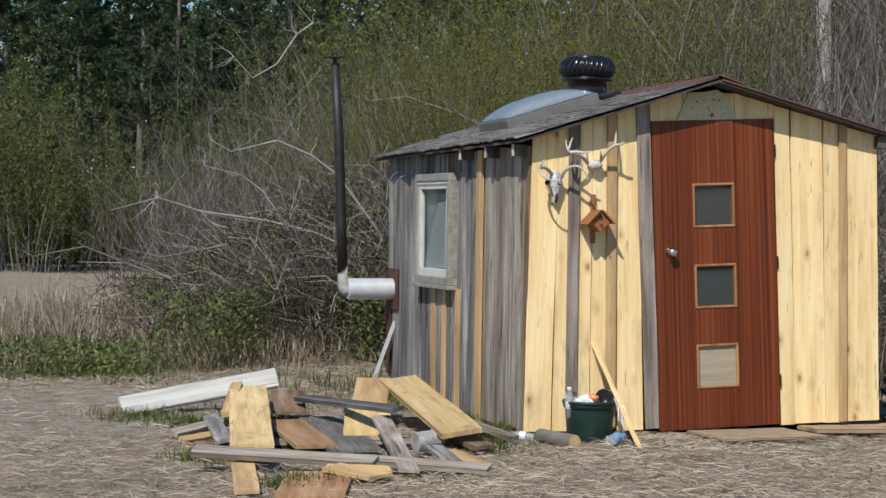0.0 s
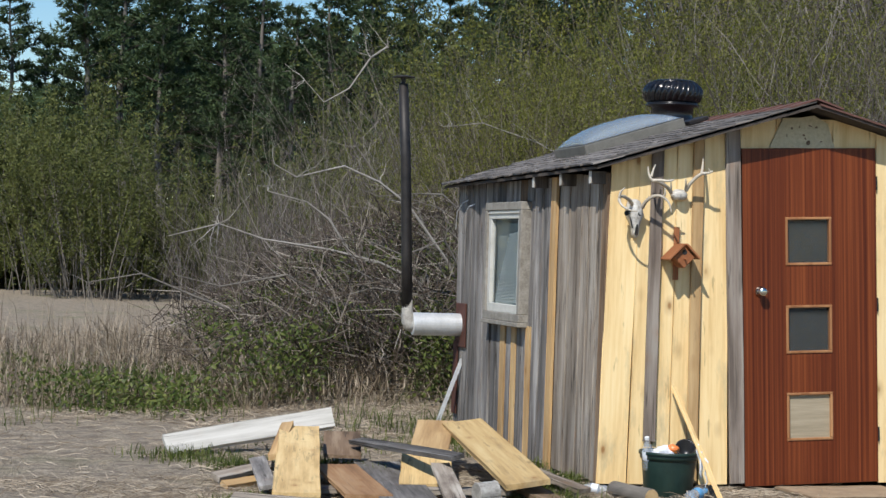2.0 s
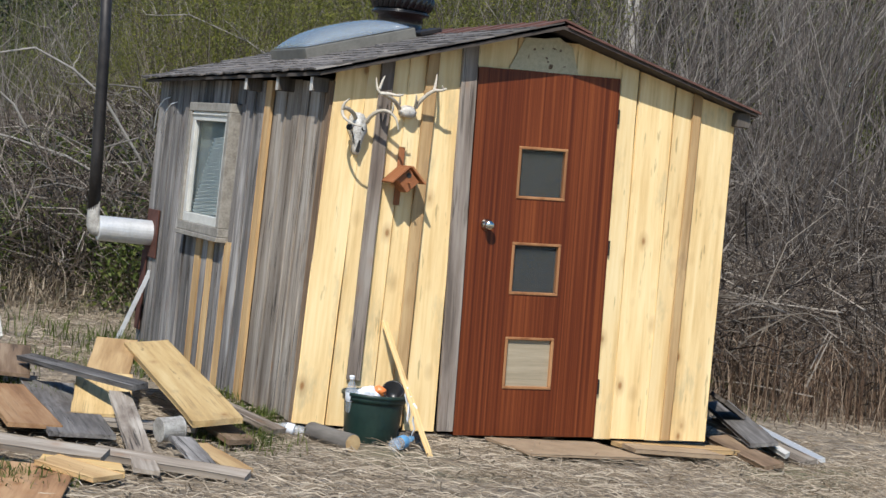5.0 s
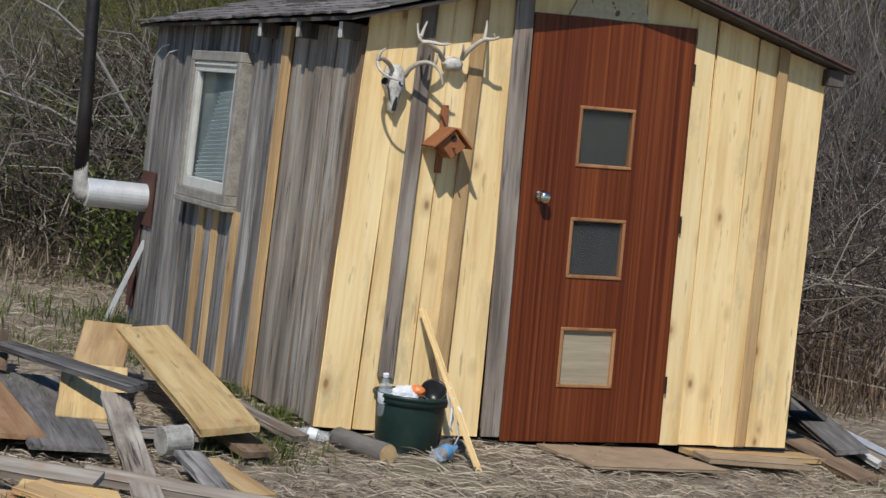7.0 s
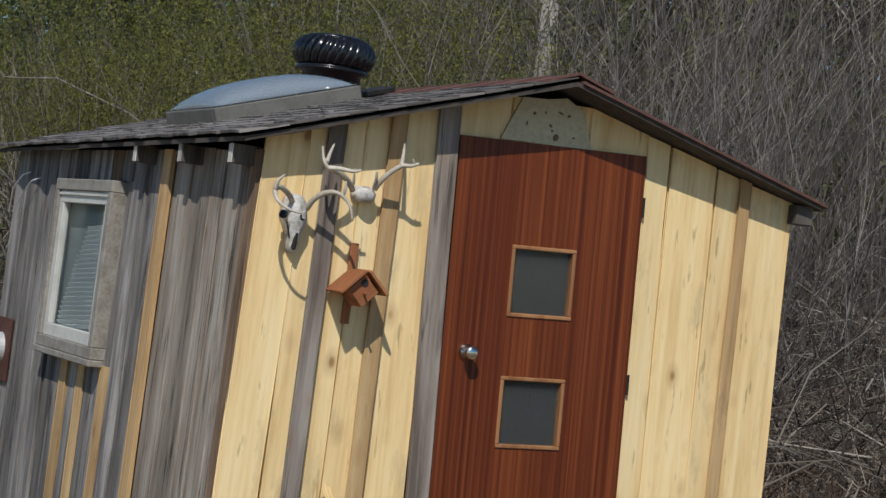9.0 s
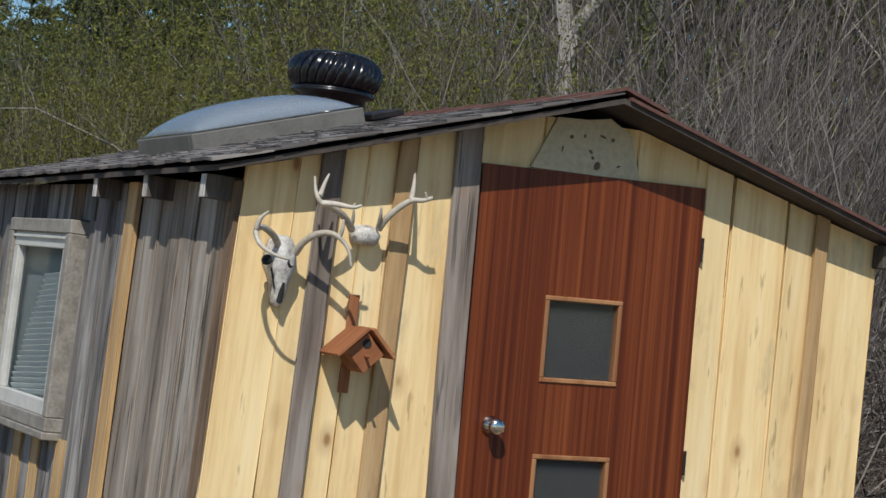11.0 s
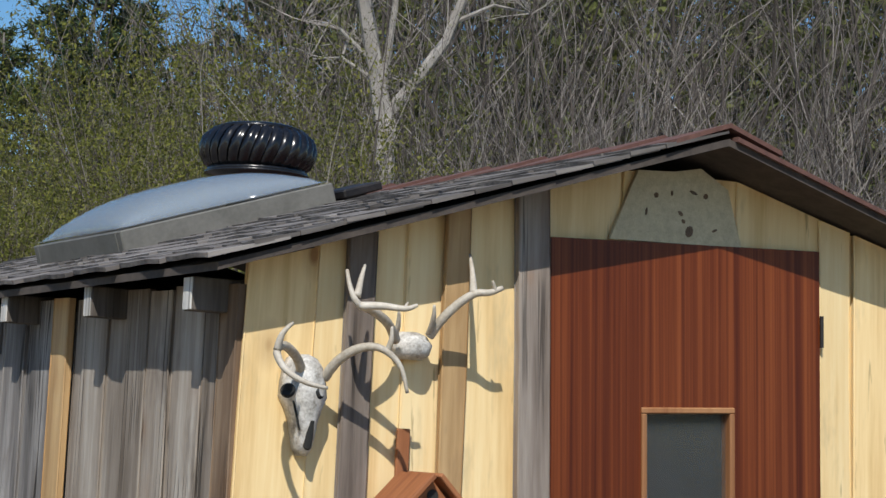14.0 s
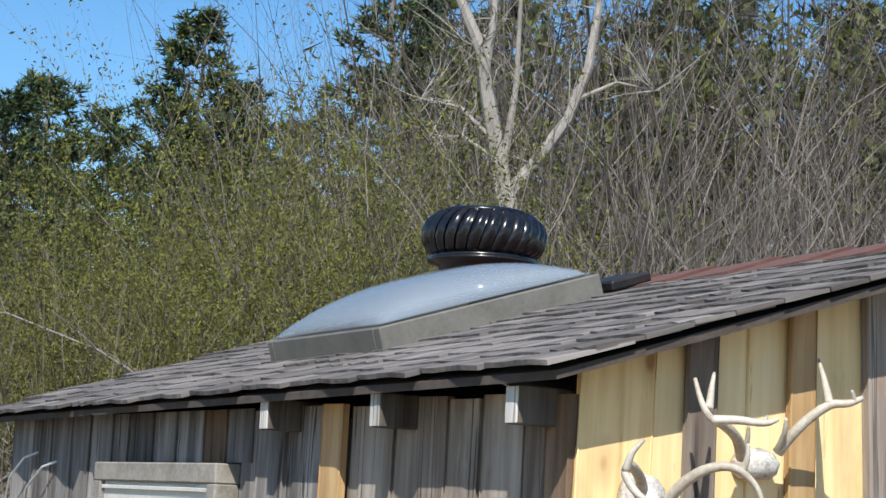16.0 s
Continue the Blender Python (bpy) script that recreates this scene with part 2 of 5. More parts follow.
BARK_PALE = plain("pale_bark", (0.20, 0.18, 0.155), (0.36, 0.335, 0.30), 3, 0.85, 0, 0.4, 0.02, (1, 1, 0.4))
BARK_DARK = plain("dark_bark", (0.05, 0.042, 0.035), (0.12, 0.10, 0.085), 5, 0.95, 0, 0.5, 0.02, (1, 1, 0.3))
TWIG_GREY = leafy("bare_twigs", [(0.0, (0.034, 0.027, 0.024)), (0.6, (0.085, 0.072, 0.063)), (1.0, (0.27, 0.242, 0.215))], 0.9, 0, 0.3)
TWIG_BROWN = leafy("brush_twigs", [(0.0, (0.03, 0.022, 0.017)), (0.6, (0.085, 0.066, 0.052)), (1.0, (0.30, 0.265, 0.225))], 0.9, 0, 0.3)
WILLOW_LEAF = leafy("willow_leaves", [(0.0, (0.06, 0.068, 0.012)), (0.5, (0.125, 0.132, 0.022)), (1.0, (0.23, 0.225, 0.045))], 0.6, 0.35)
OLIVE_LEAF = leafy("olive_leaves", [(0.0, (0.055, 0.066, 0.020)), (0.5, (0.098, 0.112, 0.030)), (1.0, (0.155, 0.165, 0.048))], 0.6, 0.3)
NEEDLE = leafy("pine_needles", [(0.0, (0.022, 0.042, 0.019)), (0.5, (0.045, 0.074, 0.030)), (1.0, (0.080, 0.115, 0.045))], 0.55, 0.1, 0.45)
GRASS = leafy("green_grass", [(0.0, (0.05, 0.072, 0.014)), (0.5, (0.085, 0.115, 0.024)), (1.0, (0.16, 0.175, 0.048))], 0.6, 0.3)
STRAW = leafy("dry_straw", [(0.0, (0.10, 0.074, 0.050)), (0.5, (0.27, 0.213, 0.150)), (1.0, (0.57, 0.485, 0.375))], 0.8, 0.15)
STALK = leafy("rusty_dry_stalks", [(0.0, (0.06, 0.036, 0.024)), (0.55, (0.15, 0.098, 0.065)), (1.0, (0.31, 0.235, 0.17))], 0.85, 0.1)
WEED = leafy("bramble_leaves", [(0.0, (0.05, 0.075, 0.018)), (0.6, (0.10, 0.13, 0.03)), (1.0, (0.19, 0.21, 0.06))], 0.5, 0.3)


def glass(name, tint, rough=0.03, alpha=0.35):
    m, n, l, b = nodes_of(name)
    b.inputs["Base Color"].default_value = (*tint, 1)
    b.inputs["Roughness"].default_value = rough
    b.inputs["Specular IOR Level"].default_value = 0.6
    b.inputs["Alpha"].default_value = alpha
    return m


PANE = glass("window_pane", (0.10, 0.11, 0.11), 0.06, 0.22)
DOME = glass("acrylic_dome", (0.34, 0.40, 0.46), 0.035, 0.42)
THIN_PANE = glass("thin_window_glass", (0.16, 0.22, 0.24), 0.03, 0.16)
CLEAR = glass("clear_bottle", (0.75, 0.8, 0.85), 0.06, 0.26)


def soil():
    m, n, l, b = nodes_of("soil_and_straw")
    v = coords(n, l, (1, 1, 1), False)
    big = noise_tex(n, l, v, 0.5, 4, 0.6)
    mid = noise_tex(n, l, v, 6, 6, 0.7)
    fib = noise_tex(n, l, coords(n, l, (1, 0.25, 1), False), 55, 6, 0.75)
    col = ramp(n, l, fib, [(0.32, (0.13, 0.10, 0.068)), (0.5, (0.31, 0.255, 0.185)), (0.7, (0.55, 0.475, 0.365))])
    earth = ramp(n, l, mid, [(0.35, (0.15, 0.118, 0.086)), (0.65, (0.32, 0.262, 0.195))])
    col = mix(n, l, ramp(n, l, mid, [(0.42, (0, 0, 0)), (0.6, (1, 1, 1))]), earth, col)
    green = ramp(n, l, big, [(0.56, (0, 0, 0)), (0.7, (0.45, 0.45, 0.45))])
    col = mix(n, l, green, col, (0.12, 0.15, 0.04))
    l.new(col, b.inputs["Base Color"])
    b.inputs["Roughness"].default_value = 0.95
    bump(n, l, b, calc(n, l, "ADD", fib, mid), 0.7, 0.03)
    return m


SOIL = soil()

# ---- building helpers ----
rng = random.Random(7)


def mesh_of(name, verts, faces, mat, smooth=False):
    me = bpy.data.meshes.new(name)
    me.from_pydata(verts, [], faces)
    me.materials.append(mat)
    if smooth:
        me.polygons.foreach_set("use_smooth", [True] * len(me.polygons))
    me.update()
    return me


def part(name, bm, material, parent=None, label="", at=None, smooth=False):
    """Links a bmesh, or a finished mesh, as one object under a thing or a part."""
    if isinstance(bm, bpy.types.Mesh):
        me = bm
    else:
        me = bpy.data.meshes.new(name)
        bmesh.ops.recalc_face_normals(bm, faces=bm.faces)
        bm.to_mesh(me)
        bm.free()
        me.materials.append(material)
        if smooth:
            me.polygons.foreach_set("use_smooth", [True] * len(me.polygons))
    ob = new(name, me)
    if parent is not None:
        ob.parent = parent
    if at is not None:
        ob.matrix_basis = at
    if label:
        tagged(ob, label)
    return ob


def empty(name, at, label, category, group="", kind=""):
    ob = new(name)
    ob.empty_display_size = 0.1
    ob.matrix_basis = at
    return tagged(ob, label, category, group, kind)


def box(lx, ly, lz, bev=0.004, centre=(0, 0, 0)):
    """A box with broken edges."""
    bm = bmesh.new()
    bmesh.ops.create_cube(bm, size=1.0)
    bmesh.ops.scale(bm, vec=(lx, ly, lz), verts=bm.verts)
    if bev:
        bmesh.ops.bevel(bm, geom=bm.edges[:], offset=min(bev, 0.3 * min(lx, ly, lz)), segments=1, affect="EDGES")
    bmesh.ops.translate(bm, vec=centre, verts=bm.verts)
    return bm


def plank(w, t, length, r, warp=0.004, cant=(0.0, 0.0)):
    """A sawn board, z along its length from 0, with uneven edges; cant: how much higher the top's ends stand."""
    segs = 6
    vs, fs = [], []
    c = min(0.003, t * 0.25)
    for i in range(segs + 1):
        f = i / segs
        dx, dy = r.uniform(-warp, warp), r.uniform(-warp, warp) * 0.4
        wl, wr = w / 2 + r.uniform(-0.002, 0.002), w / 2 + r.uniform(-0.002, 0.002)
        for sx, sy in ((-1, -1), (-1, 1), (1, 1), (1, -1)):
            x = sx * (wl if sx < 0 else wr)
            zz = f * length
            if i == segs:
                zz += cant[0] + (cant[1] - cant[0]) * (0.5 + 0.5 * sx)
            for ex, ey in ((1, 0), (0, 1)) if sx * sy > 0 else ((0, 1), (1, 0)):
                vs.append((x - sx * c * (1 - ex) + dx, sy * (t / 2 - c * (1 - ey)) + dy, zz))
    k = 8
    for i in range(segs):
        for j in range(k):
            a, b2 = i * k + j, i * k + (j + 1) % k
            fs.append((a, b2, b2 + k, a + k))
    fs.append(tuple(range(k - 1, -1, -1)))
    fs.append(tuple(range(segs * k, segs * k + k)))
    bm = bmesh.new()
    bv = [bm.verts.new(v) for v in vs]
    for f in fs:
        bm.faces.new([bv[i] for i in f])
    return bm


def tube_into(vs, fs, pts, radii, sides=5):
    """Adds a tapered tube through the points."""
    base = len(vs)
    ref = Vector((0.31, 0.57, 0.76))
    for i, p in enumerate(pts):
        p = Vector(p)
        d = (Vector(pts[min(i + 1, len(pts) - 1)]) - Vector(pts[max(i - 1, 0)])).normalized()
        a = d.cross(ref)
        if a.length < 0.05:
            a = d.cross(Vector((1, 0, 0)))
        a.normalize()
        b = d.cross(a)
        for j in range(sides):
            w = 2 * math.pi * j / sides
            vs.append(tuple(p + (a * math.cos(w) + b * math.sin(w)) * radii[i]))
    for i in range(len(pts) - 1):
        for j in range(sides):
            q, s = base + i * sides + j, base + i * sides + (j + 1) % sides
            fs.append((q, s, s + sides, q + sides))
    if sides > 3:
        fs.append(tuple(base + j for j in range(sides - 1, -1, -1)))
        fs.append(tuple(base + (len(pts) - 1) * sides + j for j in range(sides)))


def lathe(profile, sides=24, closed=False):
    """A turned body round z from (radius, height) pairs."""
    bm = bmesh.new()
    rings = []
    for r0, z in profile:
        rings.append([bm.verts.new((max(r0, 1e-4) * math.cos(2 * math.pi * j / sides), max(r0, 1e-4) * math.sin(2 * math.pi * j / sides), z)) for j in range(sides)])
    for p, q in zip(rings, rings[1:]):
        for j in range(sides):
            bm.faces.new((p[j], p[(j + 1) % sides], q[(j + 1) % sides], q[j]))
    if closed:
        bm.faces.new(rings[0][::-1])
        bm.faces.new(rings[-1])
    return bm


# ---- ground ----


def smooth_step(a, b, x):
    f = min(1.0, max(0.0, (x - a) / (b - a)))
    return f * f * (3 - 2 * f)


def height(x, y):
    """The lie of the land: flat round the shed, a brushy bank behind it, a low rise under the woods."""
    h = 0.03 * noise.noise((x * 0.7, y * 0.7, 0)) + 0.012 * noise.noise((x * 3.1, y * 3.1, 4))
    far = smooth_step(4.5, 9.0, y) * smooth_step(-2.0, 0.2, x - 0.3 * max(0.0, y - 9.0))
    h += far * (0.9 + 0.3 * noise.noise((x * 0.35, y * 0.35, 9)))
    h += smooth_step(60, 85, y) * 1.6
    near = math.exp(-((x - 1.2) ** 2 / 8 + (y - 1.5) ** 2 / 10))
    return h * (1 - 0.75 * near)


def ground_lines(a, b, lo, hi, fine, n_far):
    mid = np.arange(lo, hi + 1e-6, fine)
    left = lo - np.geomspace(fine, lo - a, n_far)[::-1]
    right = hi + np.geomspace(fine, b - hi, n_far)
    return [float(v) for v in np.concatenate([left, mid, right])]


def build_ground():
    xs = ground_lines(-900, 900, -6.0, 8.0, 0.16, 34)
    ys = ground_lines(-900, 1500, -6.0, 14.0, 0.16, 34)
    vs = [(x, y, height(x, y)) for y in ys for x in xs]
    k = len(xs)
    fs = [(j * k + i, j * k + i + 1, (j + 1) * k + i + 1, (j + 1) * k + i) for j in range(len(ys) - 1) for i in range(k - 1)]
    g = new("ground", mesh_of("ground", vs, fs, SOIL, True))
    tagged(g, "dry earth strewn with straw and sparse grass", "ground", kind="structure")


build_ground()

# ---- shed ----
LEAN = math.atan(0.045)
FRONT_W, SIDE_L = 2.48, 3.37
RIDGE_X, RIDGE_Z = 1.21, 2.365
EAVE_LX, EAVE_LZ = -0.135, 1.945
EAVE_SKEW = 0.036
EAVE_RX, EAVE_RZ = 2.54, 2.03


def roof_z(x):
    """Height of the roof's upper face over x."""
    if x < RIDGE_X:
        return RIDGE_Z + (EAVE_LZ - RIDGE_Z) * (RIDGE_X - x) / (RIDGE_X - EAVE_LX)
    return RIDGE_Z + (EAVE_RZ - RIDGE_Z) * (x - RIDGE_X) / (EAVE_RX - RIDGE_X)


shed = empty("shed", pose(0, 0, 0), "small gabled shed of fresh and weathered boards with a shingled roof", "shed")


def wall_sheet(name, corners, label):
    """The inner sheathing of a wall, 4 cm thick: two plan points and a function for the top."""
    (x0, y0), (x1, y1), tops = corners
    n_st = len(tops)
    d = Vector((x1 - x0, y1 - y0, 0))
    nrm = Vector((-d.y, d.x, 0)).normalized() * 0.04
    bm = bmesh.new()
    rows = []
    for i, top in enumerate(tops):
        p = Vector((x0, y0, 0)) + d * (i / (n_st - 1))
        rows.append([bm.verts.new(p + Vector((0, 0, 0.08))), bm.verts.new(p + Vector((0, 0, top))),
                     bm.verts.new(p + nrm + Vector((0, 0, top))), bm.verts.new(p + nrm + Vector((0, 0, 0.08)))])
    for a, b in zip(rows, rows[1:]):
        for j in range(4):
            bm.faces.new((a[j], b[j], b[(j + 1) % 4], a[(j + 1) % 4]))
    bm.faces.new(rows[0])
    bm.faces.new(rows[-1][::-1])
    return part(name, bm, FELT, shed, label)


SIDE_X = -SIDE_L * math.sin(LEAN)
SIDE_Y = SIDE_L * math.cos(LEAN)
front_tops = [roof_z(FRONT_W * i / 16) - 0.07 for i in range(17)]
wall_front = wall_sheet("front_wall", ((0, 0.03), (FRONT_W, 0.03), front_tops), "gable wall of fresh yellow pine boards")
wall_side = wall_sheet("side_wall", ((SIDE_X + 0.03, SIDE_Y), (0.03, 0.03), [roof_z(-0.1) - 0.08] * 4), "long wall of weathered grey boards with a window")
wall_back = wall_sheet("back_wall", ((FRONT_W, SIDE_Y), (SIDE_X, SIDE_Y), [roof_z(FRONT_W + (SIDE_X - FRONT_W) * i / 16) - 0.07 for i in range(17)], ), "plain back wall of boards")
wall_far = wall_sheet("far_wall", ((FRONT_W - 0.03, 0.03), (FRONT_W - 0.03, SIDE_Y), [roof_z(FRONT_W) - 0.07] * 4), "plain long wall of boards")


def front_board(xl_top, xr_top, xl_bot, xr_bot, z0, z1_extra, mat, out, thick=0.022, parent=None, name="board"):
    """A board of the gable wall, its top cut along the roof; it leans as much as its foot is off its top."""
    r = random.Random(int(xl_top * 1000) + 5)
    xt, xb = (xl_top + xr_top) / 2, (xl_bot + xr_bot) / 2
    w = ((xr_top - xl_top) + (xr_bot - xl_bot)) / 2
    top = min(roof_z(xl_top), roof_z(xr_top)) - 0.028 + z1_extra
    cl, cr = roof_z(xl_top) - 0.028 + z1_extra - top, roof_z(xr_top) - 0.028 + z1_extra - top
    bm = plank(w - 0.0015, thick, top - z0, r, 0.001, (cl, cr))
    lean = math.degrees(math.atan2(xt - xb, 1.9))
    return part(name, bm, mat, parent or wall_front, "", pose(xb, -out, z0, 0, lean, 0))


FRONT_BOARDS = [
    # top left, top right, foot left, foot right, foot height, material, proud
    (-0.010, 0.165, -0.050, 0.140, 0.04, PINE_NEW, 0.012),
    (0.167, 0.290, 0.142, 0.290, 0.04, PINE_NEW, 0.010),
    (0.292, 0.400, 0.292, 0.405, 0.05, PINE_NEW, 0.012),
    (0.402, 0.565, 0.407, 0.576, 0.05, PINE_NEW, 0.010),
    (0.568, 0.710, 0.579, 0.800, 0.04, PINE_NEW, 0.012),
    (1.690, 1.803, 1.768, 1.880, 0.06, PINE_NEW, 0.012),
    (1.805, 2.046, 1.882, 2.095, 0.07, PINE_NEW, 0.013),
    (2.048, 2.215, 2.097, 2.255, 0.07, PINE_NEW, 0.010),
    (2.217, 2.444, 2.257, 2.502, 0.08, PINE_NEW, 0.012),
]
for a, b, c, d, z0, m, out in FRONT_BOARDS:
    front_board(a, b, c, d, z0, 0.0, m, out)
front_board(0.235, 0.305, 0.229, 0.310, 0.30, 0, BARN_TAUPE, 0.036, 0.022, name="batten")
front_board(0.495, 0.568, 0.508, 0.578, 0.05, 0, PINE_TAN, 0.036, 0.022, name="batten")
front_board(0.704, 0.800, 0.790, 0.888, 0.05, 0, BARN_TAUPE, 0.036, 0.026, name="door_jamb")
front_board(2.155, 2.213, 2.192, 2.250, 0.08, 0, PINE_TAN, 0.036, 0.022, name="batten")
# the boards above the door
for xa, xb in ((0.79, 1.03), (1.032, 1.40), (1.402, 1.69)):
    top = min(roof_z(xa), roof_z(xb)) - 0.028
    bm = plank(xb - xa, 0.02, top - 2.06, random.Random(int(xa * 100)), 0.001, (roof_z(xa) - 0.028 - top, roof_z(xb) - 0.028 - top))
    part("board", bm, PINE_NEW, wall_front, "", pose((xa + xb) / 2, -0.004, 2.06))
bm = bmesh.new()
quad = [(0.985, 2.100), (1.410, 2.112), (1.358, 2.262), (1.268, 2.309), (1.183, 2.292), (1.066, 2.284)]
f0 = [bm.verts.new((x, -0.028, z)) for x, z in quad]
f1 = [bm.verts.new((x, -0.016, z)) for x, z in quad]
bm.faces.new(f0)
bm.faces.new(f1[::-1])
for i in range(6):
    j = (i + 1) % 6
    bm.faces.new((f0[i], f1[i], f1[j], f0[j]))
gable_panel = part("gable_panel", bm, PARTICLE, wall_front, "worn chipboard panel under the ridge")
for x, z, a, b in ((1.125, 2.225, 0.010, 0.008), (1.205, 2.185, 0.012, 0.006), (1.215, 2.165, 0.009, 0.006), (1.235, 2.140, 0.016, 0.018), (1.245, 2.243, 0.018, 0.005), (1.285, 2.237, 0.011, 0.008), (1.318, 2.150, 0.012, 0.004), (1.095, 2.180, 0.004, 0.012), (1.175, 2.235, 0.005, 0.008)):
    part("gouge", lathe([(0.0, 0.0), (0.55, 0.0016), (0.85, 0.0012), (1.0, 0.0)], 9), BARN_BROWN, gable_panel, "dark gouge", pose(x, -0.0285, z, 90, 0, 0) @ pose(0, 0, 0, 0, 0, 35 * math.sin(40 * x)) @ Matrix.Diagonal((a * 0.8, b * 0.9, 1, 1)))

# door: built upright, then leaned
DOOR_W, DOOR_H = 0.872, 2.06
door = empty("door", pose(0.895, -0.012, 0.03, 0, -2.5, 0), "reddish mahogany flush door with three small panes", "")
door.parent = shed
PANES = [(0.276, 1.343), (0.276, 0.803), (0.276, 0.268)]
PW, PH = 0.30, 0.295
xs = [0, PANES[0][0], PANES[0][0] + PW, DOOR_W]
zs = [0] + [v for _, z in reversed(PANES) for v in (z, z + PH)] + [DOOR_H]
bm = bmesh.new()
for i in range(3):
    for j in range(len(zs) - 1):
        if i == 1 and j % 2 == 1:
            continue
        t = bmesh.ops.create_cube(bm, size=1.0)["verts"]
        bmesh.ops.scale(bm, vec=(xs[i + 1] - xs[i], 0.036, zs[j + 1] - zs[j]), verts=t)
        bmesh.ops.translate(bm, vec=((xs[i] + xs[i + 1]) / 2, 0, (zs[j] + zs[j + 1]) / 2), verts=t)
bmesh.ops.remove_doubles(bm, verts=bm.verts, dist=0.0005)
part("leaf", bm, DOOR_WOOD, door)
for k, (px, pz) in enumerate(PANES):
    tr = empty("door_window", pose(px, 0, pz), "small square door pane with wooden stops", "")
    tr.parent = door
    for nm, lx, lz, cx, cz in (("stop", PW, 0.016, PW / 2, 0.008), ("stop", PW, 0.016, PW / 2, PH - 0.008), ("stop", 0.016, PH - 0.032, 0.008, PH / 2), ("stop", 0.016, PH - 0.032, PW - 0.008, PH / 2)):
        part(nm, box(lx, 0.05, lz, 0.003, (cx, 0, cz)), TRIM_WOOD, tr)
    part("pane", box(PW - 0.03, 0.005, PH - 0.03, 0, (PW / 2, -0.002, PH / 2)), PANE if k < 2 else CARD, tr, "" if k < 2 else "pane closed with pale corrugated card")
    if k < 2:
        # dark sheet behind the glass, in place of the unlit room
        part("screen", box(PW - 0.02, 0.004, PH - 0.02, 0, (PW / 2, 0.014, PH / 2)), SHADE_IN, tr)
knob = part("knob", lathe([(0.0, 0.0), (0.032, 0.0), (0.033, 0.006), (0.014, 0.012), (0.012, 0.03), (0.024, 0.038), (0.029, 0.052), (0.026, 0.064), (0.012, 0.070), (0.0, 0.070)], 20), CHROME, door, "round chrome door knob", pose(0.108, -0.019, 1.187, 90, 0, 0), True)
for z in (0.25, 1.05, 1.80):
    part("hinge", lathe([(0.0, 0), (0.0055, 0), (0.0055, 0.085), (0.0, 0.085)], 10), PIPE_BLACK, door, "", pose(DOOR_W + 0.004, -0.022, z))

# long wall boards, in the wall's own frame: u along it from the corner, z up
side_frame = pose(0, 0, 0, 0, 0, 90 + math.degrees(LEAN))


def side_at(u, out, z, tilt=0.0):
    """The pose of a board's foot on the long wall."""
    return side_frame @ pose(u, out, z, 0, tilt, 0)


SIDE_TOP = roof_z(-0.02) - 0.075
SIDE_BOARDS = [
    (0.000, 0.095, BARN_BROWN, 0.020), (0.098, 0.182, BARN_TAN, 0.014), (0.185, 0.352, BARN_TAN, 0.012), (0.356, 0.490, BARN_TAN, 0.014),
    (0.494, 0.728, BARN_TAN, 0.012), (0.732, 0.945, BARN_TAN, 0.013), (1.085, 1.285, BARN_GREY, 0.012), (1.289, 1.450, BARN_GREY, 0.015), (1.453, 1.556, BARN_GREY, 0.010),
    (2.455, 2.630, BARN_GREY, 0.013), (2.634, 2.800, BARN_GREY, 0.014), (2.804, 2.985, BARN_GREY, 0.012), (2.989, 3.160, BARN_GREY, 0.014), (3.164, 3.37, BARN_GREY, 0.013),
]
for u0, u1, m, out in SIDE_BOARDS:
    r = random.Random(int(u0 * 1000) + 3)
    z0 = 0.02 + r.uniform(-0.01, 0.03)
    lean = 0.6 if u0 > 2.4 else -0.5
    part("board", plank(u1 - u0 - 0.006, 0.022, SIDE_TOP - z0 + r.uniform(-0.01, 0.01), r, 0.002), m, wall_side, "", side_at((u0 + u1) / 2, out, z0, lean))
part("batten", plank(0.105, 0.022, SIDE_TOP - 0.02, random.Random(4), 0.002), PINE_TAN, wall_side, "tan batten", side_at(1.005, 0.034, 0.02, -0.6))
for u, w, m in ((1.505, 0.10, PINE_TAN), (1.625, 0.12, BARN_GREY), (1.745, 0.10, BARN_GREY), (1.835, 0.10, PINE_TAN), (1.965, 0.13, BARN_GREY), (2.10, 0.105, PINE_TAN), (2.22, 0.12, BARN_GREY), (2.35, 0.13, BARN_GREY)):
    part("board", plank(w, 0.02, 0.885, random.Random(int(u * 100)), 0.001), m, wall_side, "", side_at(u, 0.014 if m is BARN_GREY else 0.022, 0.03))
for u, w in ((1.55, 0.16), (1.71, 0.14), (1.88, 0.18), (2.06, 0.16), (2.24, 0.18), (2.40, 0.12)):
    part("board", plank(w, 0.02, SIDE_TOP - 1.762, random.Random(int(u * 90)), 0.001), BARN_BROWN if 1.6 < u < 1.8 else BARN_GREY, wall_side, "", side_at(u, 0.014, 1.762))

# window in the long wall
W0, W1, WZ0, WZ1 = 1.55, 2.43, 0.935, 1.758
win = empty("window", side_at(W0, 0, WZ0), "weathered off-white casement window with a blind", "")
win.parent = shed
ww, wh = W1 - W0, WZ1 - WZ0
CW = 0.055
for lx, lz, cx, cz in ((ww, CW, ww / 2, wh - CW / 2), (ww, CW, ww / 2, CW / 2), (CW, wh - 2 * CW, CW / 2, wh / 2), (CW, wh - 2 * CW, ww - CW / 2, wh / 2)):
    part("casing", box(lx, 0.075, lz, 0.004, (cx, 0.050, cz)), VINYL, win)
SW = 0.06
sw0, sh0 = ww - 2 * CW, wh - 2 * CW
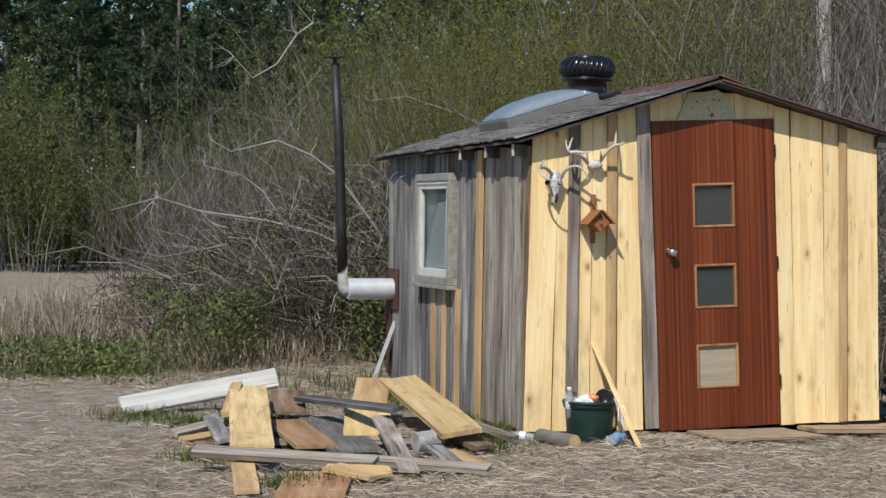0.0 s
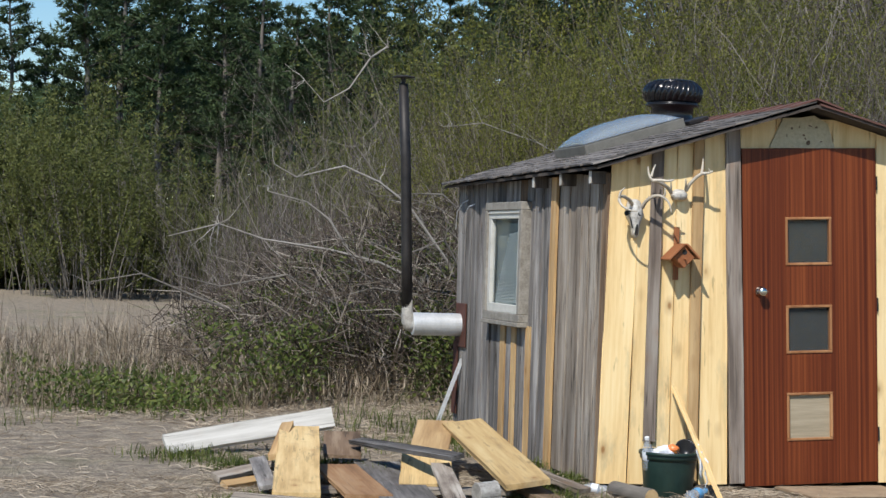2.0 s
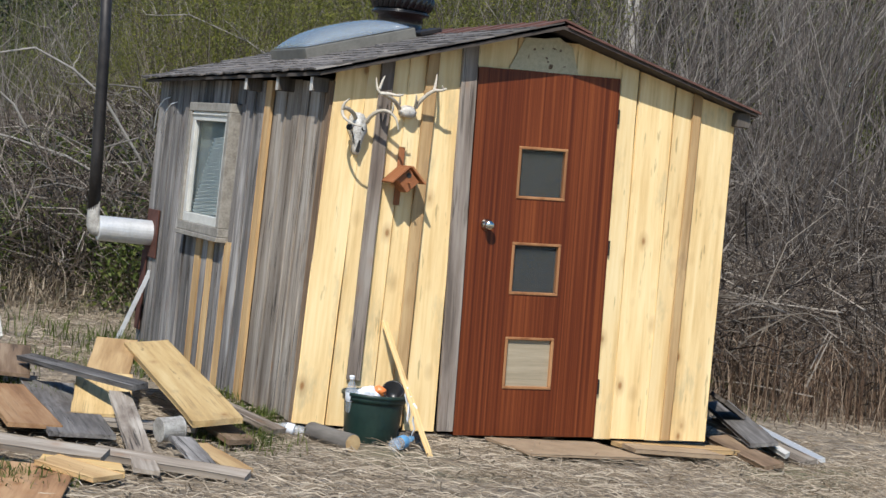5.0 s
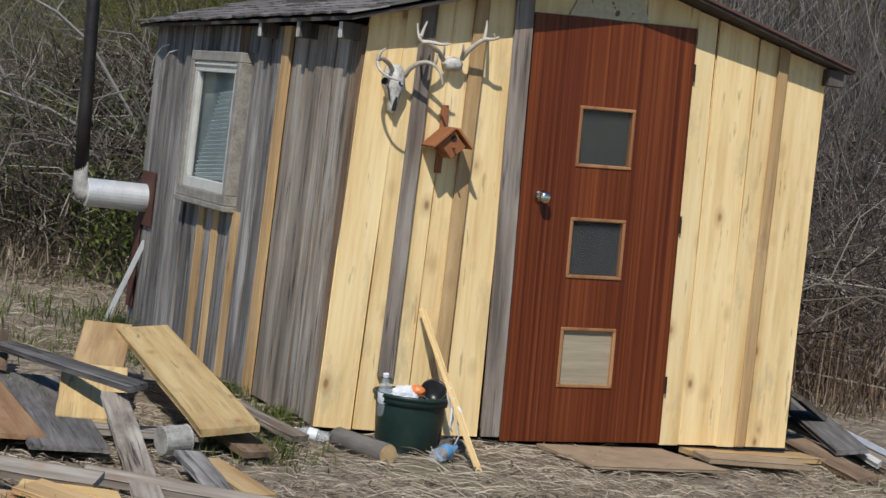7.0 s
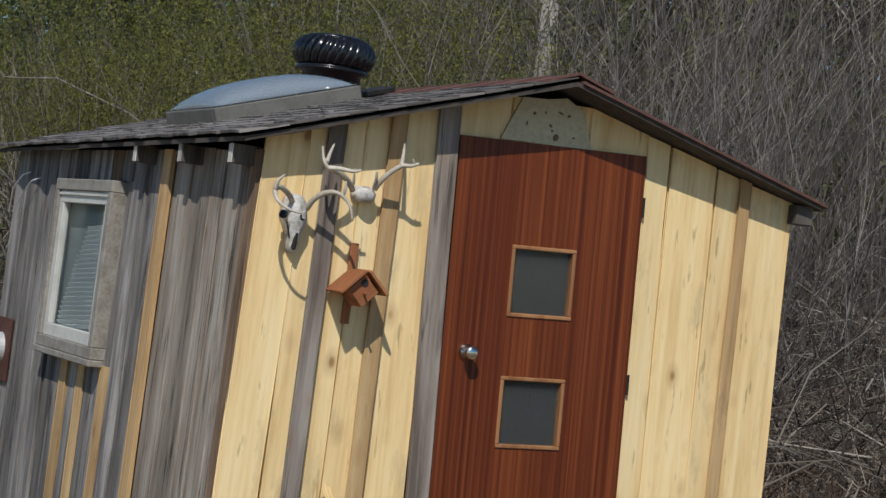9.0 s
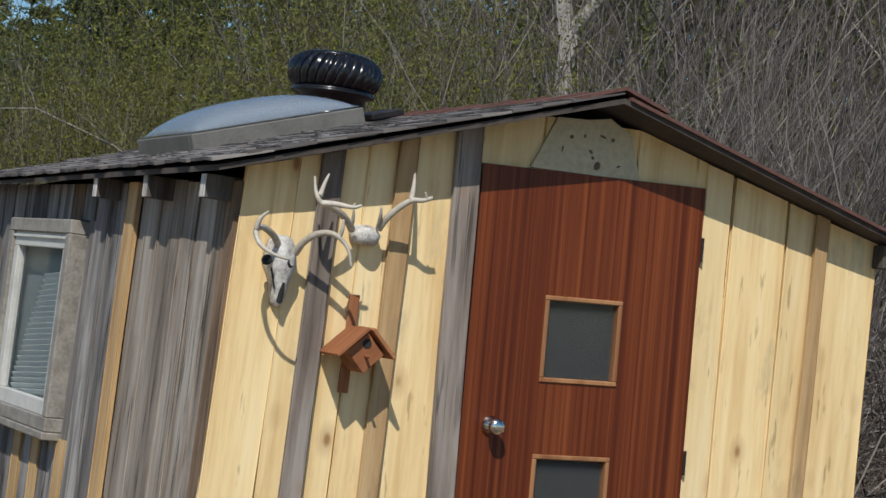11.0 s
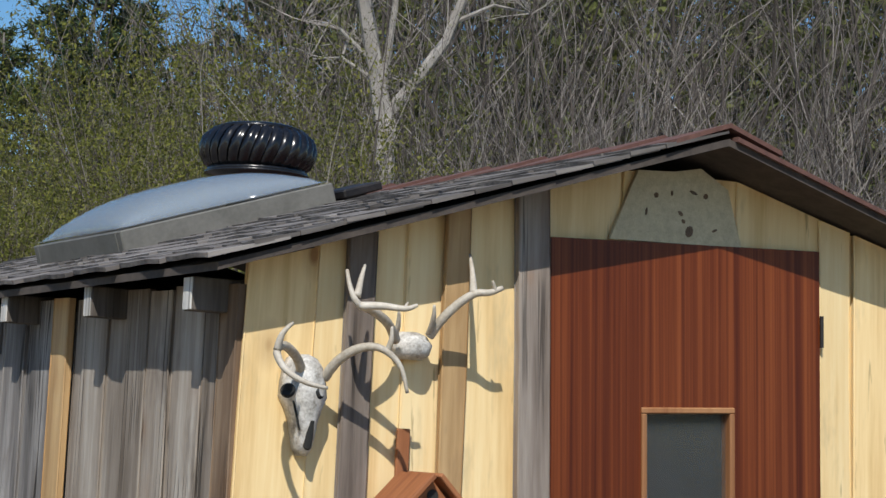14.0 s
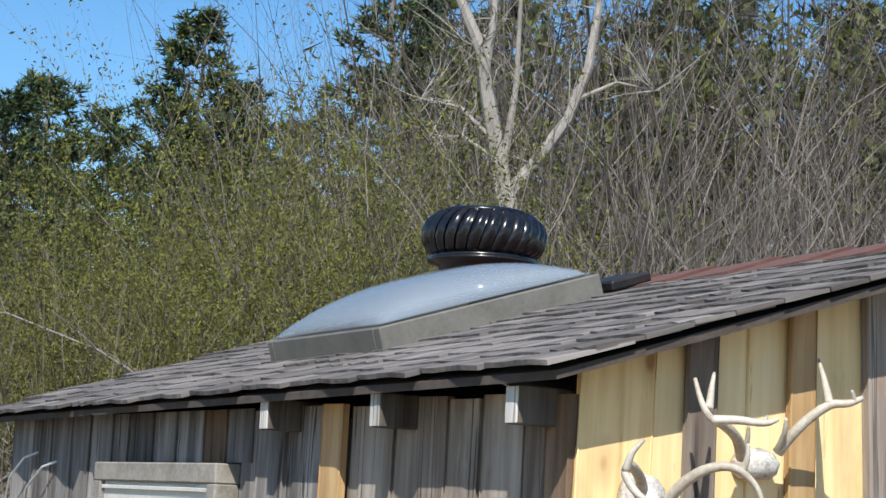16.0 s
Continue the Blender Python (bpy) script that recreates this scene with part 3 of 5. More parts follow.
sash = part("sash", box(sw0, 0.035, SW, 0.003, (ww / 2, 0.055, wh - CW - SW / 2)), SASH_WHITE, win, "off-white sash")
for lx, lz, cx, cz in ((sw0, SW, ww / 2, CW + SW / 2), (SW, sh0 - 2 * SW, CW + SW / 2, wh / 2), (SW, sh0 - 2 * SW, ww - CW - SW / 2, wh / 2)):
    part("sash_rail", box(lx, 0.035, lz, 0.003, (cx, 0.055, cz)), SASH_WHITE, win, "off-white sash")
part("bead", box(sw0, 0.012, 0.012, 0.002, (ww / 2, 0.076, wh - CW - 0.018)), SASH_WHITE, win)
part("sill", box(ww + 0.02, 0.085, 0.03, 0.004, (ww / 2, 0.055, -0.016)), VINYL, win)
part("pane", box(sw0 - 2 * SW, 0.005, sh0 - 2 * SW, 0, (ww / 2, 0.050, wh / 2)), THIN_PANE, win).visible_shadow = False
# flat sheet coloured like the dim room, added behind the pane
part("opening_back", box(ww - 0.08, 0.004, wh - 0.08, 0, (ww / 2, 0.004, wh / 2)), DIM_SHADE, win)
p0, p1, pz0, pz1 = CW + SW, ww - CW - SW, CW + SW, wh - CW - SW
for k in range(26):
    # the blind hangs askew and leaves the far upper corner bare
    f = k / 25
    far = p1 - 0.02 - (p1 - p0) * (0.62 * max(0.0, f - 0.12))
    if f > 0.86:
        continue
    part("slat", box(far - p0, 0.021, 0.002, 0), BLIND, win, "", pose((far + p0) / 2, 0.030, pz0 + 0.01 + k * (pz1 - pz0) / 26, 58, 4, 0))

# roof: its front edge stands out furthest at the ridge


def roof_front(x):
    f = (x - EAVE_LX) / (RIDGE_X - EAVE_LX) if x < RIDGE_X else (EAVE_RX - x) / (EAVE_RX - RIDGE_X)
    return -0.128 - 0.085 * max(0.0, f)


def roof_slab(name, x0, x1, front, y1, top_off, thick, mat, label):
    bm = bmesh.new()
    ring = []
    xb = x0 - EAVE_SKEW * y1 if x0 < RIDGE_X else x0
    for x, y in ((x0, roof_front(x0) + front), (x1, roof_front(x1) + front), (x1, y1), (xb, y1)):
        ring.append((bm.verts.new((x, y, roof_z(x) + top_off)), bm.verts.new((x, y, roof_z(x) + top_off - thick))))
    bm.faces.new([p for p, _ in ring])
    bm.faces.new([q for _, q in ring][::-1])
    for i in range(4):
        (a, b), (c, d) = ring[i], ring[(i + 1) % 4]
        bm.faces.new((a, b, d, c))
    return part(name, bm, mat, shed, label)


ROOF_Y1 = SIDE_Y + 0.15
roof_left = roof_slab("roof", EAVE_LX, RIDGE_X, 0.0, ROOF_Y1, -0.004, 0.018, FELT, "low-pitched roof slope with grey asphalt shingles")
roof_right = roof_slab("roof", RIDGE_X, EAVE_RX, 0.0, ROOF_Y1, -0.004, 0.018, FELT, "low-pitched roof slope with reddish roll roofing")
roof_slab("roll_roofing", RIDGE_X + 0.02, EAVE_RX + 0.01, -0.012, ROOF_Y1 + 0.01, 0.008, 0.012, ROOF_RED, "reddish roll roofing").parent = roof_right
for u, tip in ((0.065, -0.118), (0.635, -0.143), (1.215, -0.166)):
    tail = part("rafter_tail", box(0.16, 0.05, 0.078, 0.003), BARN_DARK, roof_left, "", pose(tip + 0.08, u, 1.880))
    # whitish cap puts the sunlight on the sawn end into its colour
    part("cut_end", box(0.004, 0.046, 0.074, 0.001), WHITE_WOOD, tail, "sawn end, paled for the sun on it", pose(-0.082, 0, 0))

part("plate_end", box(0.085, 0.07, 0.085, 0.004), BARN_DARK, roof_right, "dark beam end under the eave", pose(2.468, -0.055, roof_z(2.468) - 0.068))
# shingles: courses up the slope from the eave
SLOPE = math.atan2(RIDGE_Z - EAVE_LZ, RIDGE_X - EAVE_LX)
SLOPE_L = math.hypot(RIDGE_Z - EAVE_LZ, RIDGE_X - EAVE_LX)


def shingle_mesh(w, seed):
    """A worn shingle tab: z up the slope, lower edge thick and ragged."""
    r = random.Random(seed)
    k = 4
    vs, fs = [], []
    for i in range(k + 1):
        x = -w / 2 + w * i / k
        low = r.uniform(-0.008, 0.008)
        lift = r.uniform(0.0, 0.006)
        for y, z in ((-0.017 - lift, low), (-0.010, 0.20), (-0.004, 0.20), (-0.006 - lift, low)):
            vs.append((x, y, z))
    for i in range(k):
        for j in range(4):
            a, b = i * 4 + j, i * 4 + (j + 1) % 4
            fs.append((a, b, b + 4, a + 4))
    fs.append((3, 2, 1, 0))
    fs.append((k * 4, k * 4 + 1, k * 4 + 2, k * 4 + 3))
    return mesh_of("shingle", vs, fs, SHINGLE)


SHINGLES = [(w, shingle_mesh(w - 0.006, 40 + i)) for i, w in enumerate((0.20, 0.28, 0.36, 0.44, 0.52, 0.32))]
r = random.Random(21)
slope_frame = pose(EAVE_LX, 0, EAVE_LZ) @ Matrix(((0, -math.sin(SLOPE), math.cos(SLOPE), 0), (-1, 0, 0, 0), (0, math.cos(SLOPE), math.sin(SLOPE), 0), (0, 0, 0, 1)))
# in this frame x runs towards the gable, y out of the roof, z up the slope
row = 0
sl = -0.02
while sl < SLOPE_L - 0.12:
    edge = roof_front(EAVE_LX + sl * math.cos(SLOPE)) - 0.02
    y = edge
    while y < ROOF_Y1:
        w, me = r.choice(SHINGLES[:2] if y == edge and row % 2 else SHINGLES)
        x_mid = y + w / 2
        if x_mid < ROOF_Y1 + 0.05:
            part("shingle", me, SHINGLE, roof_left, "", slope_frame @ pose(-x_mid, 0.0, sl - EAVE_SKEW * x_mid * (1 - sl / SLOPE_L) + r.uniform(-0.009, 0.009), r.uniform(-0.4, 1.0), -math.degrees(EAVE_SKEW) * (1 - sl / SLOPE_L) + r.uniform(-0.8, 0.8), 180) @ pose(0, -0.004, 0, 0, 0, 0))
        y += w
    sl += 0.112
    row += 1
# red-brown cap over the ridge, in lapped lengths
y = roof_front(RIDGE_X) - 0.005
while y < ROOF_Y1:
    w = r.uniform(0.26, 0.32)
    bm = bmesh.new()
    prof = [(-0.17, roof_z(RIDGE_X - 0.17) + 0.030), (0.0, RIDGE_Z + 0.036), (0.17, roof_z(RIDGE_X + 0.17) + 0.026)]
    a = [bm.verts.new((RIDGE_X + dx, y, z)) for dx, z in prof] + [bm.verts.new((RIDGE_X + dx, y, z - 0.012)) for dx, z in reversed(prof)]
    b = [bm.verts.new((RIDGE_X + dx, y + w + 0.03, z - 0.010)) for dx, z in prof] + [bm.verts.new((RIDGE_X + dx, y + w + 0.03, z - 0.020)) for dx, z in reversed(prof)]
    for j in range(6):
        bm.faces.new((a[j], a[(j + 1) % 6], b[(j + 1) % 6], b[j]))
    bm.faces.new(a[::-1])
    bm.faces.new(b)
    part("ridge_cap", bm, ROOF_RED, roof_left, "")
    y += w
# wires hooked to the far end of the long wall
for k, (u, z) in enumerate(((2.92, 1.76), (3.10, 1.79))):
    vs, fs = [], []
    tube_into(vs, fs, [side_at(u, 0.03, z).translation, side_at(u + 0.05, 0.06, z - 0.02).translation, side_at(u + 0.16, 0.07, z - 0.09).translation, side_at(u + 0.26, 0.05, z - 0.22).translation], [0.004] * 4, 5)
    part("wire", mesh_of("wire", vs, fs, GALV), GALV, shed, "thin wire hooked to the wall")

# ---- skylight ----
SKX0, SKX1, SKY0, SKY1 = 0.235, 0.93, 1.38, 2.14
skylight = empty("skylight", pose((SKX0 + SKX1) / 2, (SKY0 + SKY1) / 2, roof_z((SKX0 + SKX1) / 2) + 0.034, 0, -math.degrees(SLOPE), 0), "domed acrylic skylight on a grey curb", "skylight")
hx, hy, hc = (SKX1 - SKX0) / 2 / math.cos(SLOPE), (SKY1 - SKY0) / 2, 0.055
for lx, ly, cx, cy in ((2 * hx, 0.04, 0, -hy + 0.02), (2 * hx, 0.04, 0, hy - 0.02), (0.04, 2 * hy - 0.08, -hx + 0.02, 0), (0.04, 2 * hy - 0.08, hx - 0.02, 0)):
    part("curb", box(lx, ly, hc + 0.03, 0.004, (cx, cy, hc / 2 - 0.020)), CURB_GREY, skylight)
bm = bmesh.new()
k = 18
grid = [[bm.verts.new(((2 * i / k - 1) * (hx - 0.012), (2 * j / k - 1) * (hy - 0.012), hc + 0.004 + 0.095 * (max(0.0, 1 - abs(2 * i / k - 1) ** 2.6) * max(0.0, 1 - abs(2 * j / k - 1) ** 2.6)) ** 0.62)) for i in range(k + 1)] for j in range(k + 1)]
for j in range(k):
    for i in range(k):
        bm.faces.new((grid[j][i], grid[j][i + 1], grid[j + 1][i + 1], grid[j + 1][i]))
dome = part("dome", bm, DOME, skylight, "clear bluish acrylic dome", None, True)
sol = dome.modifiers.new("thickness", "SOLIDIFY")
sol.thickness = 0.004
# added sheet; its dim colour gives the dark interior seen through the dome
part("lining", box(2 * hx - 0.08, 2 * hy - 0.08, 0.006, 0, (0, 0, 0.012)), DIM_SHADE, skylight, "added sheet in the colour of the shaded room under the dome")

# ---- turbine vent ----
vent = empty("turbine_vent", pose(1.30, 2.76, RIDGE_Z + 0.04) @ Matrix.Scale(1.06, 4), "glossy black roof turbine vent with curved fins", "roof vent")
part("base_collar", lathe([(0.20, -0.05), (0.185, 0.0), (0.15, 0.03), (0.15, 0.12), (0.19, 0.13), (0.19, 0.14), (0.0, 0.14)], 32), BLACK_METAL, vent, "", None, True)
head = part("turbine", lathe([(0.0, 0.315), (0.13, 0.312), (0.168, 0.298), (0.160, 0.29), (0.0, 0.285)], 32), BLACK_METAL, vent, "", None, True)
part("lower_ring", lathe([(0.165, 0.135), (0.180, 0.138), (0.182, 0.150), (0.165, 0.150), (0.165, 0.135)], 32), BLACK_METAL, vent, "", None, True)
prof = [(0.165, 0.145), (0.195, 0.165), (0.212, 0.20), (0.214, 0.235), (0.200, 0.27), (0.165, 0.298)]
vs, fs = [], []
for rr, z in prof:
    for j in range(7):
        w = radians(13.5) * (j / 6 - 0.5) + radians(10) * (z - 0.2) / 0.1
        bulge = rr - 0.016 * abs(j / 3 - 1) ** 2 + (0.010 if j == 6 else 0)
        vs.append((bulge * math.cos(w), bulge * math.sin(w), z))
for i in range(5):
    for j in range(6):
        a = i * 7 + j
        fs.append((a, a + 1, a + 8, a + 7))
fin = mesh_of("fin", vs, fs, BLACK_METAL, True)
for j in range(28):
    part("fin", fin, BLACK_METAL, vent, "", pose(0, 0, 0, 0, 0, j * 360 / 28))
flash = tagged(part("vent_flashing", box(0.15, 0.16, 0.03, 0.006), PIPE_BLACK, None, "", pose(1.02, 1.46, roof_z(1.02) + 0.042, 0, -math.degrees(SLOPE), 6)), "small dark bent metal flashing on the roof", "flashing")

# ---- stove pipe ----
stove = empty("stove_pipe", pose(-0.145, 3.2, 0.85), "galvanised stub and tall black stove pipe on the wall", "stove pipe")
vs, fs = [], []
tube_into(vs, fs, [(0.02, 0, 0.0), (-0.02, 0, 0.0), (-0.40, 0, 0.0), (-0.405, 0, 0)], [0.086, 0.086, 0.086, 0.082], 28)
part("wall_stub", mesh_of("wall_stub", vs, fs, GALV, False), GALV, stove, "shiny galvanised horizontal pipe")
vs, fs = [], []
tube_into(vs, fs, [(-0.40, 0, -0.02), (-0.425, 0, -0.012), (-0.44, 0, 0.02), (-0.445, 0, 0.10), (-0.447, 0, 0.18)], [0.045, 0.048, 0.048, 0.042, 0.040], 18)
part("elbow", mesh_of("elbow", vs, fs, CAN_METAL, True), CAN_METAL, stove, "scorched bare metal elbow")
vs, fs = [], []
tube_into(vs, fs, [(-0.446, 0, 0.12), (-0.462, 0, 0.50), (-0.490, 0, 1.20), (-0.528, 0, 1.80)], [0.041, 0.041, 0.039, 0.036], 20)
part("flue", mesh_of("flue", vs, fs, PIPE_BLACK, True), PIPE_BLACK, stove, "sooty black upright flue")
vs, fs = [], []
tube_into(vs, fs, [(-0.528, 0, 1.79), (-0.529, 0, 1.845)], [0.018, 0.018], 8)
part("cap_post", mesh_of("cap_post", vs, fs, PIPE_BLACK), PIPE_BLACK, stove)
part("rain_cap", lathe([(0.0, 0.012), (0.05, 0.010), (0.088, 0.0), (0.088, -0.004), (0.0, 0.004)], 24), PIPE_BLACK, stove, "", pose(-0.529, 0, 1.85), True)
plate = part("wall_plate", box(0.27, 0.012, 0.33, 0.003), RUST, stove, "rusty brown heat shield plate", pose(-0.032, -0.02, 0.0, 0, 0, 92.6))
part("wall_plate", box(0.12, 0.01, 0.55, 0.003), RUST, stove, "rusty brown strip", pose(-0.040, 0.10, -0.40, 0, 0, 92.6))
prop = empty("metal_strip", pose(-0.37, 3.16, 0.03, 0, 20, 0), "bent galvanised metal strip leaning on the shed wall", "metal strip")
part("flange", box(0.032, 0.003, 0.60, 0.001, (0, 0, 0.30)), GALV, prop)
part("flange", box(0.003, 0.035, 0.60, 0.001, (0.0145, 0.019, 0.30)), GALV, prop)

# ---- antler mounts ----


def skull_mesh(sections):
    """A narrow skull from rings: height, half width, depth, centre x."""
    bm = bmesh.new()
    rings = []
    for z, hw, dp, cx in sections:
        rings.append([bm.verts.new((cx + hw * math.cos(a), -dp * max(0.0, math.sin(a)) ** 0.8, z)) for a in [math.pi * j / 10 for j in range(11)]])
    for p, q in zip(rings, rings[1:]):
        for j in range(10):
            bm.faces.new((p[j], p[j + 1], q[j + 1], q[j]))
        bm.faces.new((p[10], p[0], q[0], q[10]))
    bm.faces.new(rings[0])
    bm.faces.new(rings[-1][::-1])
    return bm


def antler(parent, runs):
    """One antler with its tines: lists of points with a radius at the foot."""
    vs, fs = [], []
    for pts, r0, r1 in runs:
        fine, rad = [], []
        for i in range(len(pts) - 1):
            p0, p1 = Vector(pts[max(i - 1, 0)]), Vector(pts[i])
            p2, p3 = Vector(pts[i + 1]), Vector(pts[min(i + 2, len(pts) - 1)])
            for f in (0.0, 0.25, 0.5, 0.75):
                fine.append(0.5 * (2 * p1 + (p2 - p0) * f + (2 * p0 - 5 * p1 + 4 * p2 - p3) * f * f + (3 * p1 - p0 - 3 * p2 + p3) * f ** 3))
        fine.append(Vector(pts[-1]))
        n_p = len(fine) - 1
        rad = [r0 + (r1 - r0) * (i / n_p) ** 1.4 for i in range(n_p + 1)]
        tube_into(vs, fs, fine, rad, 8)
    part("antler", mesh_of("antler", vs, fs, ANTLER, True), ANTLER, parent, "pale branching antler")


mount = empty("antler_mount", pose(0, 0, 0), "bleached skull ornament with two curved antlers nailed to the wall", "wall ornament")
part("skull", skull_mesh([(1.754, 0.018, 0.035, 0.128), (1.745, 0.034, 0.058, 0.128), (1.726, 0.044, 0.074, 0.129), (1.689, 0.052, 0.08, 0.131), (1.657, 0.056, 0.078, 0.133), (1.634, 0.043, 0.074, 0.134), (1.602, 0.031, 0.066, 0.136), (1.565, 0.026, 0.054, 0.138), (1.539, 0.021, 0.042, 0.139), (1.523, 0.012, 0.026, 0.14)]), BONE, mount, "bleached bone", pose(0, -0.024, 0), True)
# dark pieces set on the bone paint the shade of its hollows
for dx in (-0.036, 0.034):
    part("eye_socket", lathe([(0.0, 0.0), (0.015, 0.0), (0.018, 0.008), (0.013, 0.014), (0.0, 0.004)], 14), SHADE_IN, mount, "", pose(0.11 + dx, -0.086, 1.667, 75, 0, 38 if dx > 0 else -38))
part("nose_opening", box(0.018, 0.02, 0.075, 0.006), SHADE_IN, mount, "", pose(0.137, -0.074, 1.574, 12, 0, 0))
part("jaw_gap", box(0.005, 0.012, 0.07, 0.002), SHADE_IN, mount, "", pose(0.105, -0.070, 1.615, 8, -14, -30))
antler(mount, [([(0.106, -0.08, 1.719), (0.07, -0.12, 1.747), (0.015, -0.17, 1.766), (-0.016, -0.2, 1.748), (-0.009, -0.235, 1.71), (0.03, -0.26, 1.684), (0.077, -0.27, 1.675)], 0.012, 0.004),
               ([(-0.015, -0.2, 1.754), (-0.012, -0.215, 1.789), (0.011, -0.22, 1.815)], 0.009, 0.003)])
antler(mount, [([(0.167, -0.08, 1.703), (0.173, -0.12, 1.737), (0.196, -0.16, 1.766), (0.229, -0.19, 1.776), (0.262, -0.205, 1.763), (0.29, -0.215, 1.731), (0.306, -0.22, 1.675)], 0.0125, 0.004),
               ([(0.261, -0.2, 1.768), (0.264, -0.21, 1.794), (0.261, -0.215, 1.823)], 0.008, 0.003)])
mount2 = empty("antler_mount", pose(0, 0, 0), "bleached skull cap with wide branching antlers nailed to the wall", "wall ornament")
part("skull_cap", skull_mesh([(1.824, 0.022, 0.03, 0.411), (1.814, 0.040, 0.055, 0.411), (1.793, 0.052, 0.072, 0.411), (1.771, 0.046, 0.066, 0.411), (1.759, 0.034, 0.045, 0.411)]), BONE, mount2, "bleached bone", pose(0, -0.024, 0), True)
antler(mount2, [([(0.347, -0.08, 1.801), (0.297, -0.13, 1.835), (0.234, -0.17, 1.858), (0.186, -0.19, 1.869), (0.17, -0.18, 1.902), (0.171, -0.155, 1.947)], 0.0125, 0.004),
               ([(0.182, -0.19, 1.886), (0.197, -0.175, 1.925), (0.217, -0.155, 1.962)], 0.009, 0.003),
               ([(0.191, -0.19, 1.865), (0.23, -0.22, 1.867), (0.274, -0.25, 1.863), (0.299, -0.26, 1.873)], 0.01, 0.004),
               ([(0.272, -0.25, 1.863), (0.28, -0.25, 1.879)], 0.005, 0.002),
               ([(0.337, -0.09, 1.804), (0.333, -0.115, 1.833), (0.325, -0.13, 1.864)], 0.008, 0.003)])
antler(mount2, [([(0.439, -0.08, 1.816), (0.451, -0.11, 1.853), (0.477, -0.14, 1.892), (0.507, -0.165, 1.918), (0.536, -0.185, 1.922), (0.565, -0.195, 1.935)], 0.0125, 0.006),
               ([(0.504, -0.165, 1.917), (0.526, -0.12, 1.966), (0.544, -0.075, 2.019)], 0.01, 0.003),
               ([(0.548, -0.19, 1.927), (0.536, -0.195, 1.949)], 0.006, 0.003),
               ([(0.433, -0.09, 1.825), (0.424, -0.12, 1.855), (0.416, -0.135, 1.885)], 0.008, 0.003)])

# ---- birdhouse: a square box set on its corner ----
bird = empty("birdhouse", pose(0.410, -0.045, 1.427), "small red-brown cedar birdhouse with a peaked roof", "birdhouse")
part("hanger", box(0.034, 0.012, 0.32, 0.002, (-0.007, 0.006, 0.009)), BIRD_WOOD, bird, "dark mounting strip")
S = 0.092
part("box", box(S, 0.125, S, 0.002), BIRD_WOOD, bird, "", pose(0, -0.068, -0.012, 0, 45, 0))
part("roof_board", box(0.012, 0.165, 0.135, 0.002), BIRD_WOOD, bird, "", pose(-0.056, -0.075, 0.018, 0, 45, 0))
part("roof_board", box(0.012, 0.165, 0.123, 0.002), BIRD_WOOD, bird, "", pose(0.050, -0.075, 0.024, 0, -45, 0))
# no hole is cut: a dark disc paints the shade inside
part("entry_hole", lathe([(0.0, 0.0), (0.015, 0.0), (0.015, 0.003), (0.0, 0.003)], 16), SHADE_IN, bird, "round entry hole, its inner shade painted as a dark disc", pose(0, -0.130, 0.018, 90, 0, 0))
part("perch", lathe([(0.0, 0.0), (0.005, 0.0), (0.005, 0.045), (0.0, 0.045)], 8), BIRD_WOOD, bird, "", pose(0.0, -0.129, -0.022, 90, 0, 0))

# ---- bucket and what lies in and round it ----
BX, BY = 0.312, -0.29
gz = height(BX, BY)
bucket = empty("bucket", pose(BX, BY, gz), "dark green plastic tub full of litter beside the door", "bucket")
part("tub", lathe([(0.0, 0.0), (0.138, 0.0), (0.142, 0.01), (0.160, 0.215), (0.160, 0.22), (0.170, 0.222), (0.172, 0.25), (0.166, 0.255), (0.158, 0.25), (0.152, 0.20), (0.13, 0.02), (0.0, 0.015)], 40), BUCKET_GREEN, bucket, "", None, True)
part("rim", lathe([(0.168, 0.245), (0.178, 0.248), (0.180, 0.262), (0.174, 0.268), (0.164, 0.262), (0.168, 0.245)], 40), BUCKET_GREEN, bucket, "", None, True)


def bottle(r0, h, at, material, cap, label, category="bottle"):
    b = empty("bottle", at, label, category)
    part("body", lathe([(0.0, 0.0), (r0 * 0.9, 0.0), (r0, 0.01), (r0 * 0.94, h * 0.3), (r0, h * 0.45), (r0, h * 0.62), (r0 * 0.5, h * 0.82), (r0 * 0.36, h * 0.88), (r0 * 0.36, h * 0.93)], 18), material, b, "", None, True)
    part("cap", lathe([(0.0, h), (r0 * 0.42, h), (r0 * 0.42, h * 0.92), (0.0, h * 0.92)], 14), cap, b)
    part("wrapper", lathe([(r0 * 0.985, h * 0.32), (r0 * 1.02, h * 0.34), (r0 * 1.02, h * 0.56), (r0 * 0.985, h * 0.58)], 18), PLASTIC_B if cap is PLASTIC_B else PLASTIC_W, b, "", None, True)
    return b


bottle(0.033, 0.20, pose(BX - 0.13, BY - 0.02, gz + 0.16, 8, -12, 20), CLEAR, PLASTIC_W, "clear plastic bottle standing in the tub")
bottle(0.035, 0.19, pose(BX + 0.02, BY - 0.32, height(BX, BY - 0.3) + 0.035, 0, 82, 40), CLEAR, PLASTIC_B, "crushed clear bottle with a blue wrapper on the ground")
bottle(0.030, 0.17, pose(-0.05, -0.26, height(-0.05, -0.26) + 0.03, 0, 84, 150), CLEAR, PLASTIC_W, "clear plastic bottle lying by the log")


